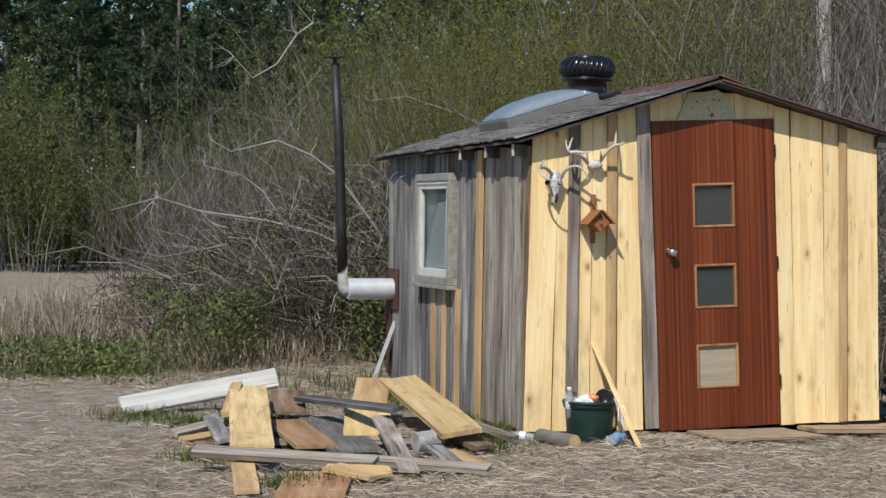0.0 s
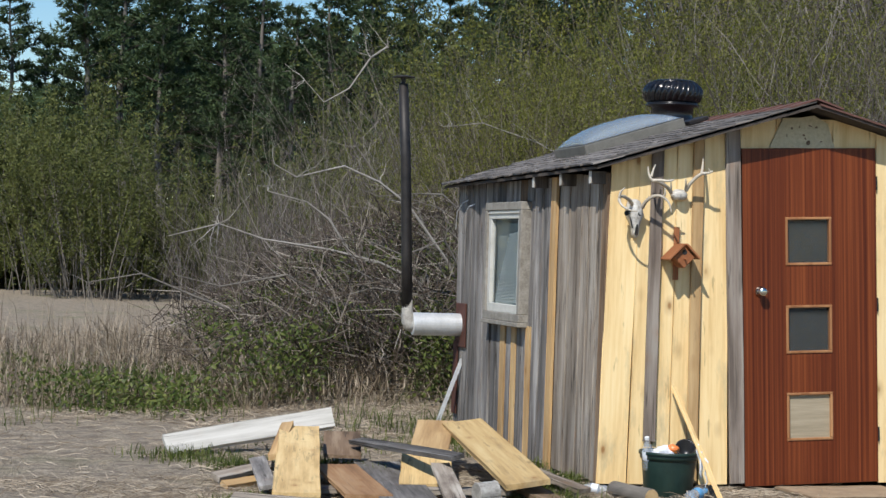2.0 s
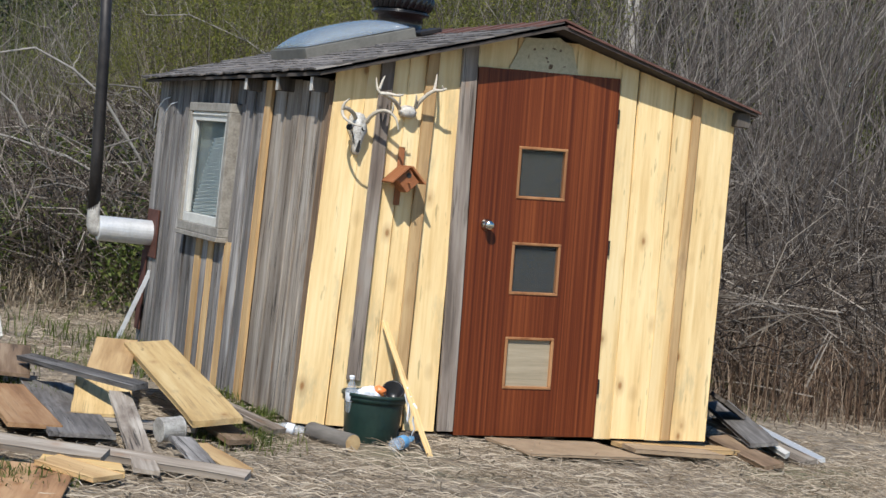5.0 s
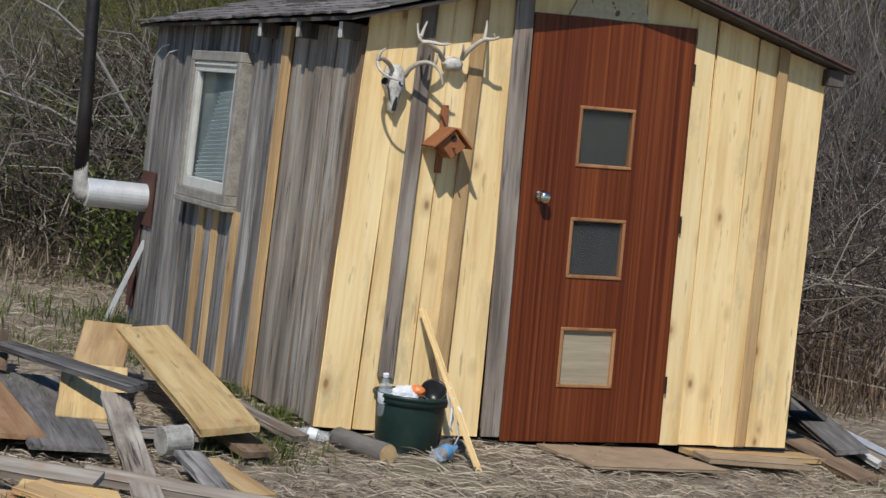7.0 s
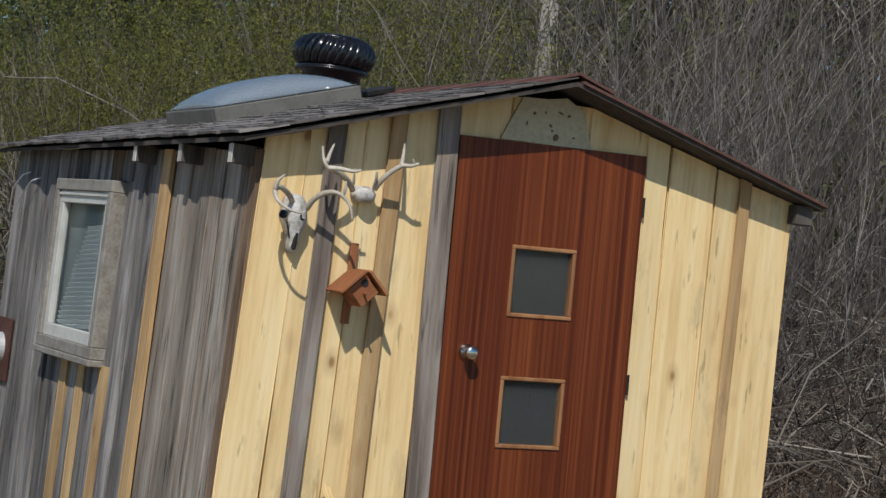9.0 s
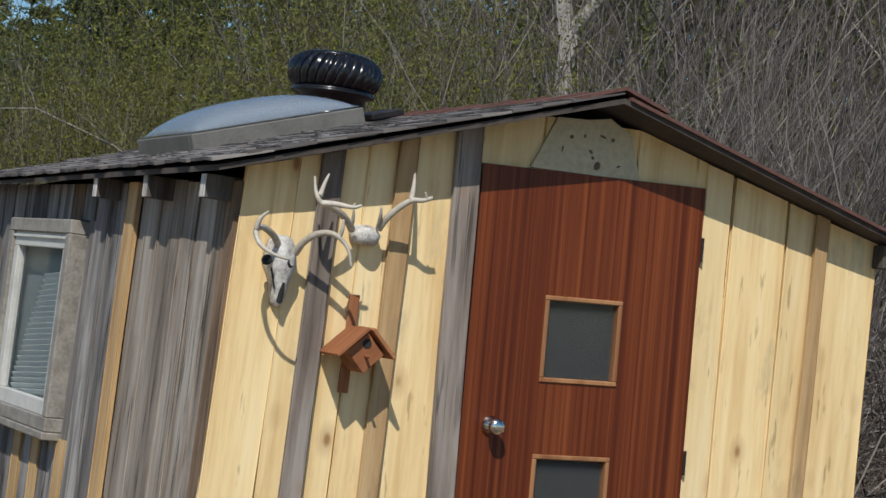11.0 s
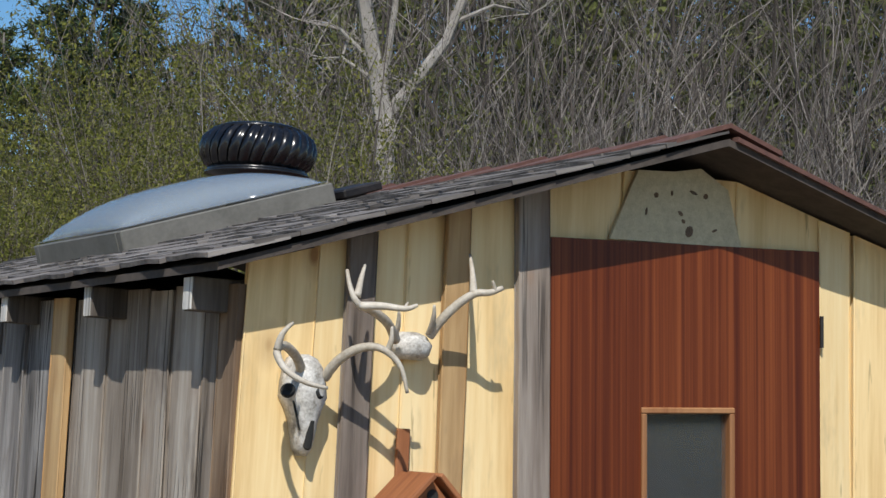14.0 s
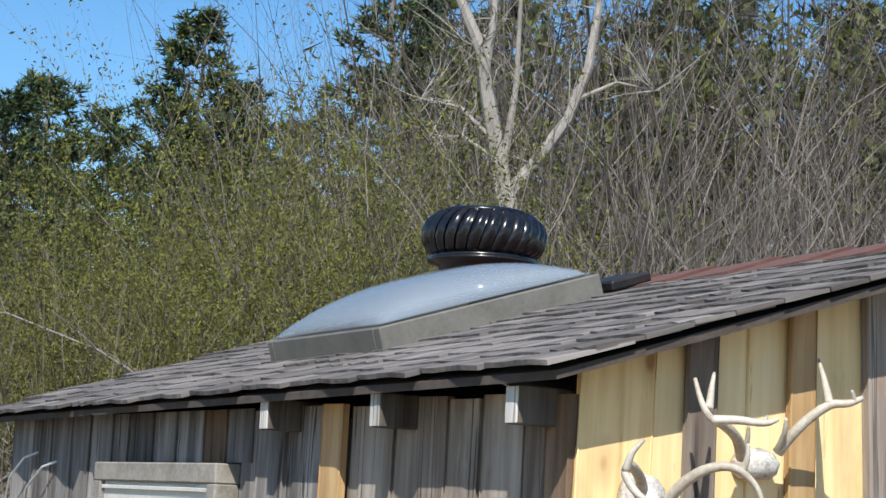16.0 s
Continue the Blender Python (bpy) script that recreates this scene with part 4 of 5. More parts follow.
def lump(name, size, at, material, seed, label, category):
    """A crumpled piece of litter."""
    bm = bmesh.new()
    bmesh.ops.create_icosphere(bm, subdivisions=3, radius=1.0)
    for v in bm.verts:
        f = 1 + 0.28 * noise.noise(v.co * 1.7 + Vector((seed, 0, 0))) + 0.12 * noise.noise(v.co * 4 + Vector((0, seed, 0)))
        v.co = Vector((v.co.x * size[0], v.co.y * size[1], v.co.z * size[2])) * f
    return tagged(part(name, bm, material, None, "", at), label, category)


lump("crumpled_bag", (0.075, 0.06, 0.05), pose(BX - 0.045, BY - 0.04, gz + 0.25), PLASTIC_W, 3, "crumpled white plastic bag in the tub", "bag")
lump("wrapper", (0.045, 0.035, 0.03), pose(BX + 0.01, BY - 0.05, gz + 0.28, 0, 20, 40), PLASTIC_O, 9, "crumpled orange wrapper in the tub", "wrapper")
lump("crumpled_bag", (0.06, 0.05, 0.03), pose(BX - 0.01, BY + 0.07, gz + 0.255), PLASTIC_W, 13, "flattened white plastic bag in the tub", "bag")
lump("clod", (0.07, 0.05, 0.045), pose(0.52, -0.34, height(0.52, -0.34) + 0.03), BARK_DARK, 17, "brown clod of earth beside the tub", "clod")
pot = empty("black_pot", pose(BX + 0.095, BY - 0.02, gz + 0.245, 50, 0, -20), "black plastic pot lying in the tub", "pot")
part("wall", lathe([(0.0, 0.0), (0.040, 0.0), (0.056, 0.075), (0.060, 0.076), (0.060, 0.082), (0.052, 0.080), (0.036, 0.006), (0.0, 0.005)], 24), PLASTIC_K, pot, "", None, True)
tagged(part("white_tag", box(0.014, 0.003, 0.13, 0.001), PLASTIC_W, None, "", pose(BX + 0.055, BY + 0.09, gz + 0.20, 5, -18, 0)), "white plastic strip sticking out of the tub", "strip")


def between(p, q):
    """A pose at p whose z points to q."""
    p, q = Vector(p), Vector(q)
    d = (q - p).normalized()
    side = Vector((0, 0, 1)).cross(d)
    side = side.normalized() if side.length > 1e-3 else Vector((1, 0, 0))
    up = d.cross(side)
    m = Matrix((side, up, d)).transposed().to_4x4()
    return Matrix.Translation(p) @ m


p, q = (0.484, -0.76, 0.01), (0.404, -0.055, 0.637)
stick = part("leaning_stick", plank(0.032, 0.018, (Vector(q) - Vector(p)).length, random.Random(3), 0.003), PINE_NEW, None, "", between(p, q) @ pose(0, 0, 0, 0, 0, 20))
tagged(stick, "pale splintered lath leaning against the shed wall", "lath")
for k, (px, py, pz) in enumerate(((0.446, -0.42, 0.325), (0.452, -0.46, 0.285), (0.458, -0.50, 0.25))):
    vs, fs = [], []
    rr = random.Random(k + 60)
    a = Vector((px, py, pz))
    pts = [a]
    for j in range(5):
        pts.append(pts[-1] + Vector((rr.uniform(-0.02, 0.02), rr.uniform(-0.015, 0.01), -0.03 + rr.uniform(-0.02, 0.01))))
    tube_into(vs, fs, pts, [0.006, 0.007, 0.006, 0.005, 0.004, 0.003], 5)
    part("rag_strip", mesh_of("rag_strip", vs, fs, PLASTIC_W, True), PLASTIC_W, stick, "torn white rag", stick.matrix_basis.inverted())
log = empty("log", between((-0.02, -0.28, height(0, -0.3) + 0.045), (0.09, -0.66, height(0.09, -0.66) + 0.045)), "short round log lying on the ground", "log")
part("bark", lathe([(0.044, 0.0), (0.048, 0.01), (0.046, 0.2), (0.049, 0.39), (0.046, 0.395)], 18), BARK_GREY, log, "", None, True)
part("cut_end", lathe([(0.0, 0.398), (0.045, 0.396), (0.045, 0.388), (0.0, 0.386)], 18), PINE_TAN, log, "orange-brown sawn end")
part("cut_end", lathe([(0.0, 0.006), (0.044, 0.006), (0.044, 0.0), (0.0, 0.0)], 18), PINE_TAN, log)

# ---- boards on the ground ----


def loose(p, q, w, t, mat, roll, label, group="boards in the heap"):
    """A loose board from p to q, rolled about its length."""
    p, q = Vector(p), Vector(q)
    r = random.Random(int((p.x * 7 + q.y * 13) * 1000))
    ob = part("loose_board", plank(w, t, (q - p).length, r, 0.002, (r.uniform(-0.03, 0.03), r.uniform(-0.03, 0.03))), mat, None, "", between(p, q) @ pose(0, 0, 0, 0, 0, roll))
    return tagged(ob, label, "board", group)


YB, TB, GB, BB, WB = "fresh yellow pine offcut in the heap", "tan pine offcut in the heap", "weathered grey board in the heap", "stained brown board in the heap", "long bleached whitish board lying in the grass"
HEAP = [
    ((-1.70, 1.00, 0.26), (-2.07, -1.45, 0.145), 0.25, 0.03, PINE_AGED, 0, YB), ((-1.77, 1.02, 0.28), (-1.96, 0.22, 0.16), 0.08, 0.04, PINE_TAN, 10, TB),
    ((-2.47, 1.90, 0.05), (-1.31, 2.19, 0.22), 0.16, 0.04, WHITE_WOOD, 50, WB), ((-1.35, 1.47, 0.19), (-1.47, 0.72, 0.11), 0.24, 0.025, BARN_BROWN, 0, BB),
    ((-2.39, -1.39, 0.12), (-1.45, -1.88, 0.1), 0.10, 0.035, BARN_TAN, 20, GB), ((-1.73, -1.85, 0.06), (-1.41, -1.99, 0.06), 0.09, 0.04, PINE_AGED, 10, YB),
    ((-2.13, -1.50, 0.06), (-2.25, -2.43, 0.03), 0.13, 0.025, PINE_TAN, 0, TB), ((-1.75, -1.83, 0.04), (-1.98, -2.68, 0.03), 0.36, 0.02, PINE_RED, 0, BB),
    ((-1.71, -1.88, 0.075), (-1.49, -2.13, 0.05), 0.16, 0.025, PINE_TAN, 5, TB),
    ((-0.74, 1.36, 0.28), (-0.99, 0.41, 0.17), 0.24, 0.025, PINE_TAN, 0, TB), ((-0.99, 0.46, 0.18), (-1.17, -0.38, 0.07), 0.30, 0.025, PINE_AGED, 0, YB),
    ((-0.61, 1.17, 0.29), (-0.66, -0.75, 0.12), 0.26, 0.035, PINE_AGED, 8, YB), ((-0.47, 0.2, 0.12), (-0.22, -0.4, 0.04), 0.11, 0.03, BARN_TAN, 0, BB),
    ((-1.35, 0.94, 0.19), (-1.05, -0.65, 0.26), 0.10, 0.03, BARN_GREY, 10, GB), ((-1.23, 0.77, 0.07), (-1.39, -1.03, 0.06), 0.32, 0.025, BARN_GREY, 0, GB),
    ((-1.11, -0.48, 0.2), (-1.28, -1.93, 0.05), 0.11, 0.025, BARN_TAN, 0, BB), ((-1.58, 0.32, 0.1), (-1.59, -0.88, 0.07), 0.26, 0.025, PINE_RED, 0, BB),
    ((-1.46, -1.63, 0.08), (-0.81, -1.93, 0.05), 0.09, 0.035, BARN_TAN, 15, GB), ((-0.87, -1.13, 0.06), (-0.80, -1.73, 0.04), 0.13, 0.025, PINE_TAN, 0, TB),
    ((-0.95, -1.15, 0.09), (-0.96, -1.83, 0.04), 0.11, 0.025, BARN_GREY, 0, GB), ((-2.33, 0.02, 0.06), (-1.96, 0.32, 0.1), 0.08, 0.04, BARN_TAN, 20, GB),
    ((-2.29, -0.11, 0.03), (-2.01, 0.07, 0.05), 0.07, 0.035, PINE_TAN, 20, TB), ((-2.03, 0.47, 0.12), (-2.11, -0.68, 0.09), 0.10, 0.03, BARN_GREY, 10, GB),
    ((-0.65, -0.13, 0.1), (-0.55, -0.83, 0.04), 0.16, 0.03, BARN_BROWN, 0, BB), ((-1.63, 0.37, 0.05), (-0.93, 0.27, 0.05), 0.14, 0.03, BARN_GREY, 0, GB),
    ((-1.78, -0.43, 0.05), (-0.73, -0.58, 0.06), 0.15, 0.03, BARN_TAN, 0, BB),
]
for h in HEAP:
    loose(*h)
can = empty("paint_can", between((-1.0, -0.92, 0.09), (-0.88, -0.89, 0.1)) @ Matrix.Scale(0.82, 4), "paint-spattered tin can lying among the boards", "can")
part("body", lathe([(0.0, 0.0), (0.072, 0.0), (0.075, 0.004), (0.072, 0.008), (0.072, 0.14), (0.076, 0.144), (0.072, 0.15), (0.064, 0.15), (0.064, 0.012), (0.0, 0.01)], 28), CAN_METAL, can)
DG = "boards before the door"
loose((1.08, -0.38, 0.035), (1.82, -0.30, 0.035), 0.52, 0.018, PLYWOOD, 0, "flat sheet of tan plywood before the door", DG)
loose((1.88, -0.26, 0.05), (2.42, -0.30, 0.05), 0.20, 0.03, PLYWOOD, 0, "flat worn brown board before the shed", DG)
loose((1.90, -0.08, 0.04), (2.66, -0.04, 0.04), 0.16, 0.03, PINE_TAN, 0, "flat tan board beside the shed", DG)
RG = "boards beside the shed"
for k, (p, q, w, m) in enumerate((((3.04, 0.85, 0.22), (2.84, -0.12, 0.1), 0.17, BARN_GREY), ((2.98, 0.75, 0.12), (3.07, -0.25, 0.03), 0.13, BARN_TAN), ((3.06, 0.76, 0.16), (2.94, -0.22, 0.06), 0.05, WHITE_WOOD), ((2.82, 0.45, 0.3), (2.99, 0.46, 0.2), 0.2, BARN_DARK), ((3.35, 0.86, 0.08), (3.23, -0.12, 0.03), 0.06, GALV), ((2.8, 0.38, 0.06), (2.68, -0.52, 0.03), 0.14, BARN_BROWN))):
    loose(p, q, w, 0.03, m, 10, "long grey weathered board piled beside the shed" if m is BARN_GREY else "long board piled beside the shed", RG)

# ---- plants ----
EYE = Vector((-3.3, -9.0, 0))


def off(az, d):
    """A place d metres from the lane's start, az degrees east of north."""
    return EYE.x + d * math.sin(radians(az + 1.0)), EYE.y + d * math.cos(radians(az + 1.0))


def leaf_into(vs, fs, p, size, r, up=0.3):
    """A small folded leaf."""
    d = Vector((r.gauss(0, 1), r.gauss(0, 1), r.gauss(up, 1))).normalized()
    s = d.cross(Vector((r.gauss(0, 1), r.gauss(0, 1), r.gauss(0, 1)))).normalized()
    b = len(vs)
    vs.extend((tuple(p), tuple(p + d * size * 0.5 + s * size * 0.2), tuple(p + d * size), tuple(p + d * size * 0.5 - s * size * 0.2)))
    fs.append((b, b + 1, b + 2, b + 3))


def grow(vs, fs, tips, p, d, length, rad, depth, r, sides=3, bend=0.25, kids=4, spread=0.6):
    """A limb that bends and forks; its end points and twig points go into tips."""
    pts, rads = [p], [rad]
    n_s = 4 if depth else 3
    for i in range(n_s):
        d = (d + Vector((r.gauss(0, bend), r.gauss(0, bend), r.gauss(0.04, bend)))).normalized()
        pts.append(pts[-1] + d * length / n_s)
        rads.append(rad * (1 - 0.7 * (i + 1) / n_s))
    tube_into(vs, fs, pts, rads, sides if depth < 2 else max(sides, 5))
    if depth == 0:
        tips.extend(pts[1:])
        return
    for k in range(kids):
        i = r.randint(1, n_s)
        nd = (d * 0.7 + Vector((r.gauss(0, spread), r.gauss(0, spread), r.gauss(0.25, spread * 0.7)))).normalized()
        grow(vs, fs, tips, pts[i], nd, length * r.uniform(0.35, 0.6), rads[i] * 0.62, depth - 1, r, sides, bend, kids, spread)


def shrub(seed, h, width, stems, leaf, leaf_mat, bark, label, per=9, category="shrub", depth=1, thin=0.012, name="shrub", kids=5, single=False):
    r = random.Random(seed)
    thing = empty(name, pose(0, 0, 0), label, category)
    vs, fs, tips = [], [], []
    for k in range(stems):
        a, q = r.uniform(0, 2 * math.pi), r.random() ** 0.6
        foot = Vector((math.cos(a) * q * width * 0.28, math.sin(a) * q * width * 0.28, -0.1))
        d = Vector((math.cos(a) * q * 0.42, math.sin(a) * q * 0.42, 1)).normalized()
        grow(vs, fs, tips, foot, d, h * r.uniform(0.45, 0.95), thin * r.uniform(0.6, 1.3), depth, r, 3, 0.13 if single else 0.10, kids, 0.42 if single else 0.35)
        if single:
            part("stem", mesh_of("stem", vs, fs, bark), bark, thing)
            vs, fs = [], []
    if not single:
        part("wood", mesh_of("wood", vs, fs, bark), bark, thing)
    if per:
        lv, lf = [], []
        for t in tips:
            for k in range(per):
                leaf_into(lv, lf, t + Vector((r.gauss(0, 0.06), r.gauss(0, 0.06), r.gauss(0, 0.12))), leaf * r.uniform(0.6, 1.4), r)
        part("foliage", mesh_of("foliage", lv, lf, leaf_mat), leaf_mat, thing)
    return thing


def pine(seed, h, label):
    r = random.Random(seed)
    vs, fs = [], []
    pts = [Vector((0.1 * math.sin(i), 0.1 * math.cos(i * 1.7), h * i / 8)) for i in range(9)]
    tube_into(vs, fs, pts, [0.19 * (1 - i / 8.6) + 0.015 for i in range(9)], 8)
    lv, lf, bv, bf = [], [], [], []
    z = h * 0.34
    while z < h * 0.99:
        f = (z - h * 0.34) / (h * 0.66)
        reach = h * 0.20 * (1 - f) ** 0.75 * r.uniform(0.7, 1.15) + 0.25
        for k in range(r.randint(4, 6)):
            a = r.uniform(0, 2 * math.pi)
            ln = reach * r.uniform(0.6, 1.1)
            rise = 0.15 + 0.55 * f
            tip = Vector((math.cos(a) * ln, math.sin(a) * ln, z + ln * rise))
            tube_into(bv, bf, [Vector((0, 0, z)), Vector((math.cos(a) * ln * 0.5, math.sin(a) * ln * 0.5, z + ln * rise * 0.35)), tip], [0.04 * (1 - 0.6 * f), 0.025, 0.01], 3)
            for q in range(int(9 + ln * 15)):
                g = 0.25 + 0.75 * r.random() ** 0.7
                c = Vector((math.cos(a) * ln * g, math.sin(a) * ln * g, z + ln * rise * g * (0.6 + 0.4 * g))) + Vector((r.gauss(0, 0.16), r.gauss(0, 0.16), r.gauss(0.03, 0.06)))
                for e in range(8):
                    d = Vector((math.cos(a) * 0.5 + r.gauss(0, 0.6), math.sin(a) * 0.5 + r.gauss(0, 0.6), r.gauss(0.35, 0.45))).normalized()
                    s = d.cross(Vector((r.gauss(0, 1), r.gauss(0, 1), r.gauss(0, 1)))).normalized() * r.uniform(0.018, 0.040)
                    L = r.uniform(0.14, 0.32)
                    b = len(lv)
                    lv.extend((tuple(c - s), tuple(c + s), tuple(c + d * L)))
                    lf.append((b, b + 1, b + 2))
        z += h * r.uniform(0.028, 0.05)
    for k in range(9):
        a, zz, ln = r.uniform(0, 6.28), h * r.uniform(0.1, 0.3), r.uniform(0.5, 1.6)
        tube_into(bv, bf, [Vector((0, 0, zz)), Vector((math.cos(a) * ln, math.sin(a) * ln, zz + r.uniform(-0.2, 0.2)))], [0.03, 0.008], 3)
    thing = empty("pine_tree", pose(0, 0, 0), label, "tree")
    part("trunk", mesh_of("trunk", vs, fs, BARK_GREY, True), BARK_GREY, thing)
    part("branchwork", mesh_of("branchwork", bv, bf, BARK_DARK), BARK_DARK, thing)
    part("crown", mesh_of("crown", lv, lf, NEEDLE), NEEDLE, thing)
    return thing


def scatter(kinds, spots, group, r, sink=0.05, lo=0.85, hi=1.2):
    """Sets copies of the kinds at the spots (x, y, scale)."""
    used = set()
    for i, (x, y, sc) in enumerate(spots):
        kind = kinds[i % len(kinds)]
        sc *= r.uniform(lo, hi)
        m = pose(x, y, height(x, y) - sink, 0, 0, r.uniform(0, 360))
        if kind.name not in used:
            used.add(kind.name)
            kind.matrix_basis = m @ Matrix.Diagonal((sc, sc, sc, 1))
            tagged(kind, group=group)
        else:
            one = copy_thing(kind, m)
            one.scale = (sc, sc, sc)


r = random.Random(5)
# willow thicket behind the shed
spots = []
for d, s0 in ((17.5, 0.55), (20.5, 0.68), (24.5, 0.85), (28.0, 1.0)):
    for az in (11.2, 13.0, 14.6, 16.2, 17.8, 19.4, 21.0, 22.6):
        if az < 14 and d < 20:
            continue
        x, y = off(az + r.uniform(-0.8, 0.8), d + r.uniform(-1.2, 1.2))
        spots.append((x, y, s0 * (0.42 if az < 12 else 0.56 if az < 14 else 0.82 if az < 16 else 0.93)))
scatter([shrub(100 + i, 4.5, 2.8, 40, 0.05, WILLOW_LEAF, TWIG_BROWN, "yellow-green willow shrub coming into leaf", 14, kids=7) for i in range(4)], spots, "willow thicket", r)
# bare grey thicket
spots = []
for d, s0, step in ((17.5, 0.55, 2.2), (20, 0.64, 2.2), (23, 0.76, 2.2), (27, 0.92, 2.2), (32, 1.15, 2.2), (40, 2.1, 1.9), (48, 2.75, 1.9)):
    for k in range(int(22 / step)):
        az = 23.5 + step * k
        spots.append((*off(az + r.uniform(-1.0, 1.0), d + r.uniform(-1.2, 1.2)), s0))
for az, d, s0 in ((6, 27, 0.5), (8, 24, 0.45), (10, 26, 0.55), (12, 24, 0.5), (13, 30, 0.7), (16, 31, 0.8), (19, 33, 0.95), (21, 36, 1.3), (22.5, 40, 1.6), (4.5, 34, 0.55), (7.5, 36, 0.7), (9, 30, 0.6), (11, 32, 0.75), (5.5, 30, 0.5), (6.8, 42, 0.8), (8.5, 45, 0.95), (10, 44, 1.0), (11.5, 40, 1.0), (13.5, 40, 1.1), (4.0, 40, 0.5), (5.2, 38, 0.6), (6.1, 36, 0.55), (7.1, 33, 0.6), (8.1, 38, 0.7), (9.4, 37, 0.75), (10.6, 36, 0.8), (12.3, 35, 0.8), (5.0, 26, 0.42), (7.0, 28, 0.55)):
    spots.append((*off(az, d), s0))
scatter([shrub(200 + i, 5.2, 3.0, 12, 0, None, TWIG_GREY, "bare grey sapling clump", 0, "sapling", 2, 0.020, "sapling_clump", 4, True) for i in range(5)], spots, "bare thicket", r)
# olive shrubs by the field and in the wood
spots = [(*off(az, d), sc) for az, d, sc in ((-3.5, 54, 1.15), (-1.5, 52, 1.2), (0.3, 47, 1.15), (1.6, 45, 1.1), (-0.5, 58, 1.3), (3.2, 48, 0.6), (4.6, 46, 0.55), (7.0, 44, 0.8), (10.2, 41, 0.9), (8.4, 56, 1.2), (11.5, 50, 1.3), (12.5, 46, 1.4), (14.5, 42, 1.3), (24, 40, 1.3), (28, 42, 1.4), (33, 41, 1.4), (38, 42, 1.4))]
scatter([shrub(300 + i, 3.6, 4.6, 46, 0.075, OLIVE_LEAF, BARK_GREY, "olive-green leafing shrub at the wood's edge", 40, "shrub", 1, 0.02) for i in range(3)], spots, "wood edge shrubs", r)
# pines
spots = []
for az, d, h in ((-2.6, 96, 0.82), (-1.2, 92, 0.93), (-0.2, 95, 0.80), (0.9, 74, 0.93), (2.0, 80, 1.02), (3.1, 68, 0.86), (3.6, 84, 1.08), (4.9, 76, 0.96), (6.0, 82, 1.02), (7.0, 72, 0.88), (8.0, 80, 1.0), (9.3, 74, 0.93), (10.5, 80, 1.02), (11.6, 70, 0.93), (12.8, 76, 1.05), (14.0, 60, 0.95), (15.2, 66, 0.95), (16.6, 58, 0.92), (18.2, 62, 1.02), (19.6, 66, 1.08), (21.5, 68, 1.12), (24.0, 66, 1.3), (27.0, 68, 1.35), (30.0, 64, 1.25), (33.0, 66, 1.3), (36.0, 62, 1.25), (39.0, 64, 1.3), (42.0, 62, 1.25), (25.5, 74, 1.5), (31.5, 72, 1.4), (37.5, 72, 1.45), (1.5, 98, 1.1), (5.5, 100, 1.2), (9.0, 98, 1.15), (13.5, 95, 1.25)):
    spots.append((*off(az, d), h * (1.03 if az < 12 else 1.0 if az < 23 else 1.12)))
spots += [(14.8, 54.1, 1.10), (18.3, 51.0, 1.27), (20.4, 52.5, 1.12), (16.6, 58.0, 0.98)]
scatter([pine(400 + i, 11.8, "dark green white pine with a bare lower trunk") for i in range(5)], spots, "pine wood", r, 0.1, 0.95, 1.05)

# the depth of the wood behind the nearest rows


def far_growth(name, count, az0, az1, d0, d1, top, mat, slim, label, seed):
    rr = random.Random(seed)
    vs, fs = [], []
    for k in range(count):
        az, d = rr.uniform(az0, az1), rr.uniform(d0, d1)
        x, y = off(az, d)
        hi = top(az) * (0.82 + 0.25 * noise.noise((az * 1.3, 0, seed)) + 0.12 * noise.noise((az * 5.0, 3, seed)))
        p = Vector((x, y, height(x, y) + hi * rr.random() ** (0.8 if az < 12 else 1.25)))
        dr = Vector((rr.gauss(0, 0.5), rr.gauss(0, 0.5), rr.gauss(0.4 if slim else 0.1, 0.5))).normalized()
        s = dr.cross(Vector((rr.gauss(0, 1), rr.gauss(0, 1), rr.gauss(0, 1)))).normalized() * (rr.uniform(0.015, 0.03) if slim else rr.uniform(0.05, 0.12) if d < 80 else rr.uniform(0.08, 0.2))
        ln = rr.uniform(0.5, 1.1) if slim else rr.uniform(0.15, 0.4) if d < 80 else rr.uniform(0.35, 0.8)
        b = len(vs)
        vs.extend((tuple(p - s), tuple(p + s), tuple(p + dr * ln)))
        fs.append((b, b + 1, b + 2))
    return tagged(new(name, mesh_of(name, vs, fs, mat)), label, "woods", kind="stuff")


far_growth("far_pines", 60000, -4, 26, 84, 112, lambda az: 7.5 if az < 2 else 11.6 if az < 12 else 8.5 if az < 17 else 10.5, NEEDLE, False, "dense dark pine wood in the distance", 51)
far_growth("far_thicket", 46000, 21, 46, 50, 66, lambda az: 11.5 if az < 25 else 17.0, TWIG_GREY, True, "dense bare grey wood in the distance", 52)
far_growth("far_hedge", 46000, -8, 8, 51, 60, lambda az: 4.6 if az < 1.2 else 2.6, OLIVE_LEAF, False, "olive hedge along the far side of the field", 54)
far_growth("far_leaves", 52000, 20, 46, 48, 62, lambda az: 9.5 if az < 25 else 15.5, OLIVE_LEAF, False, "thin olive leaf haze in the distant wood", 53)

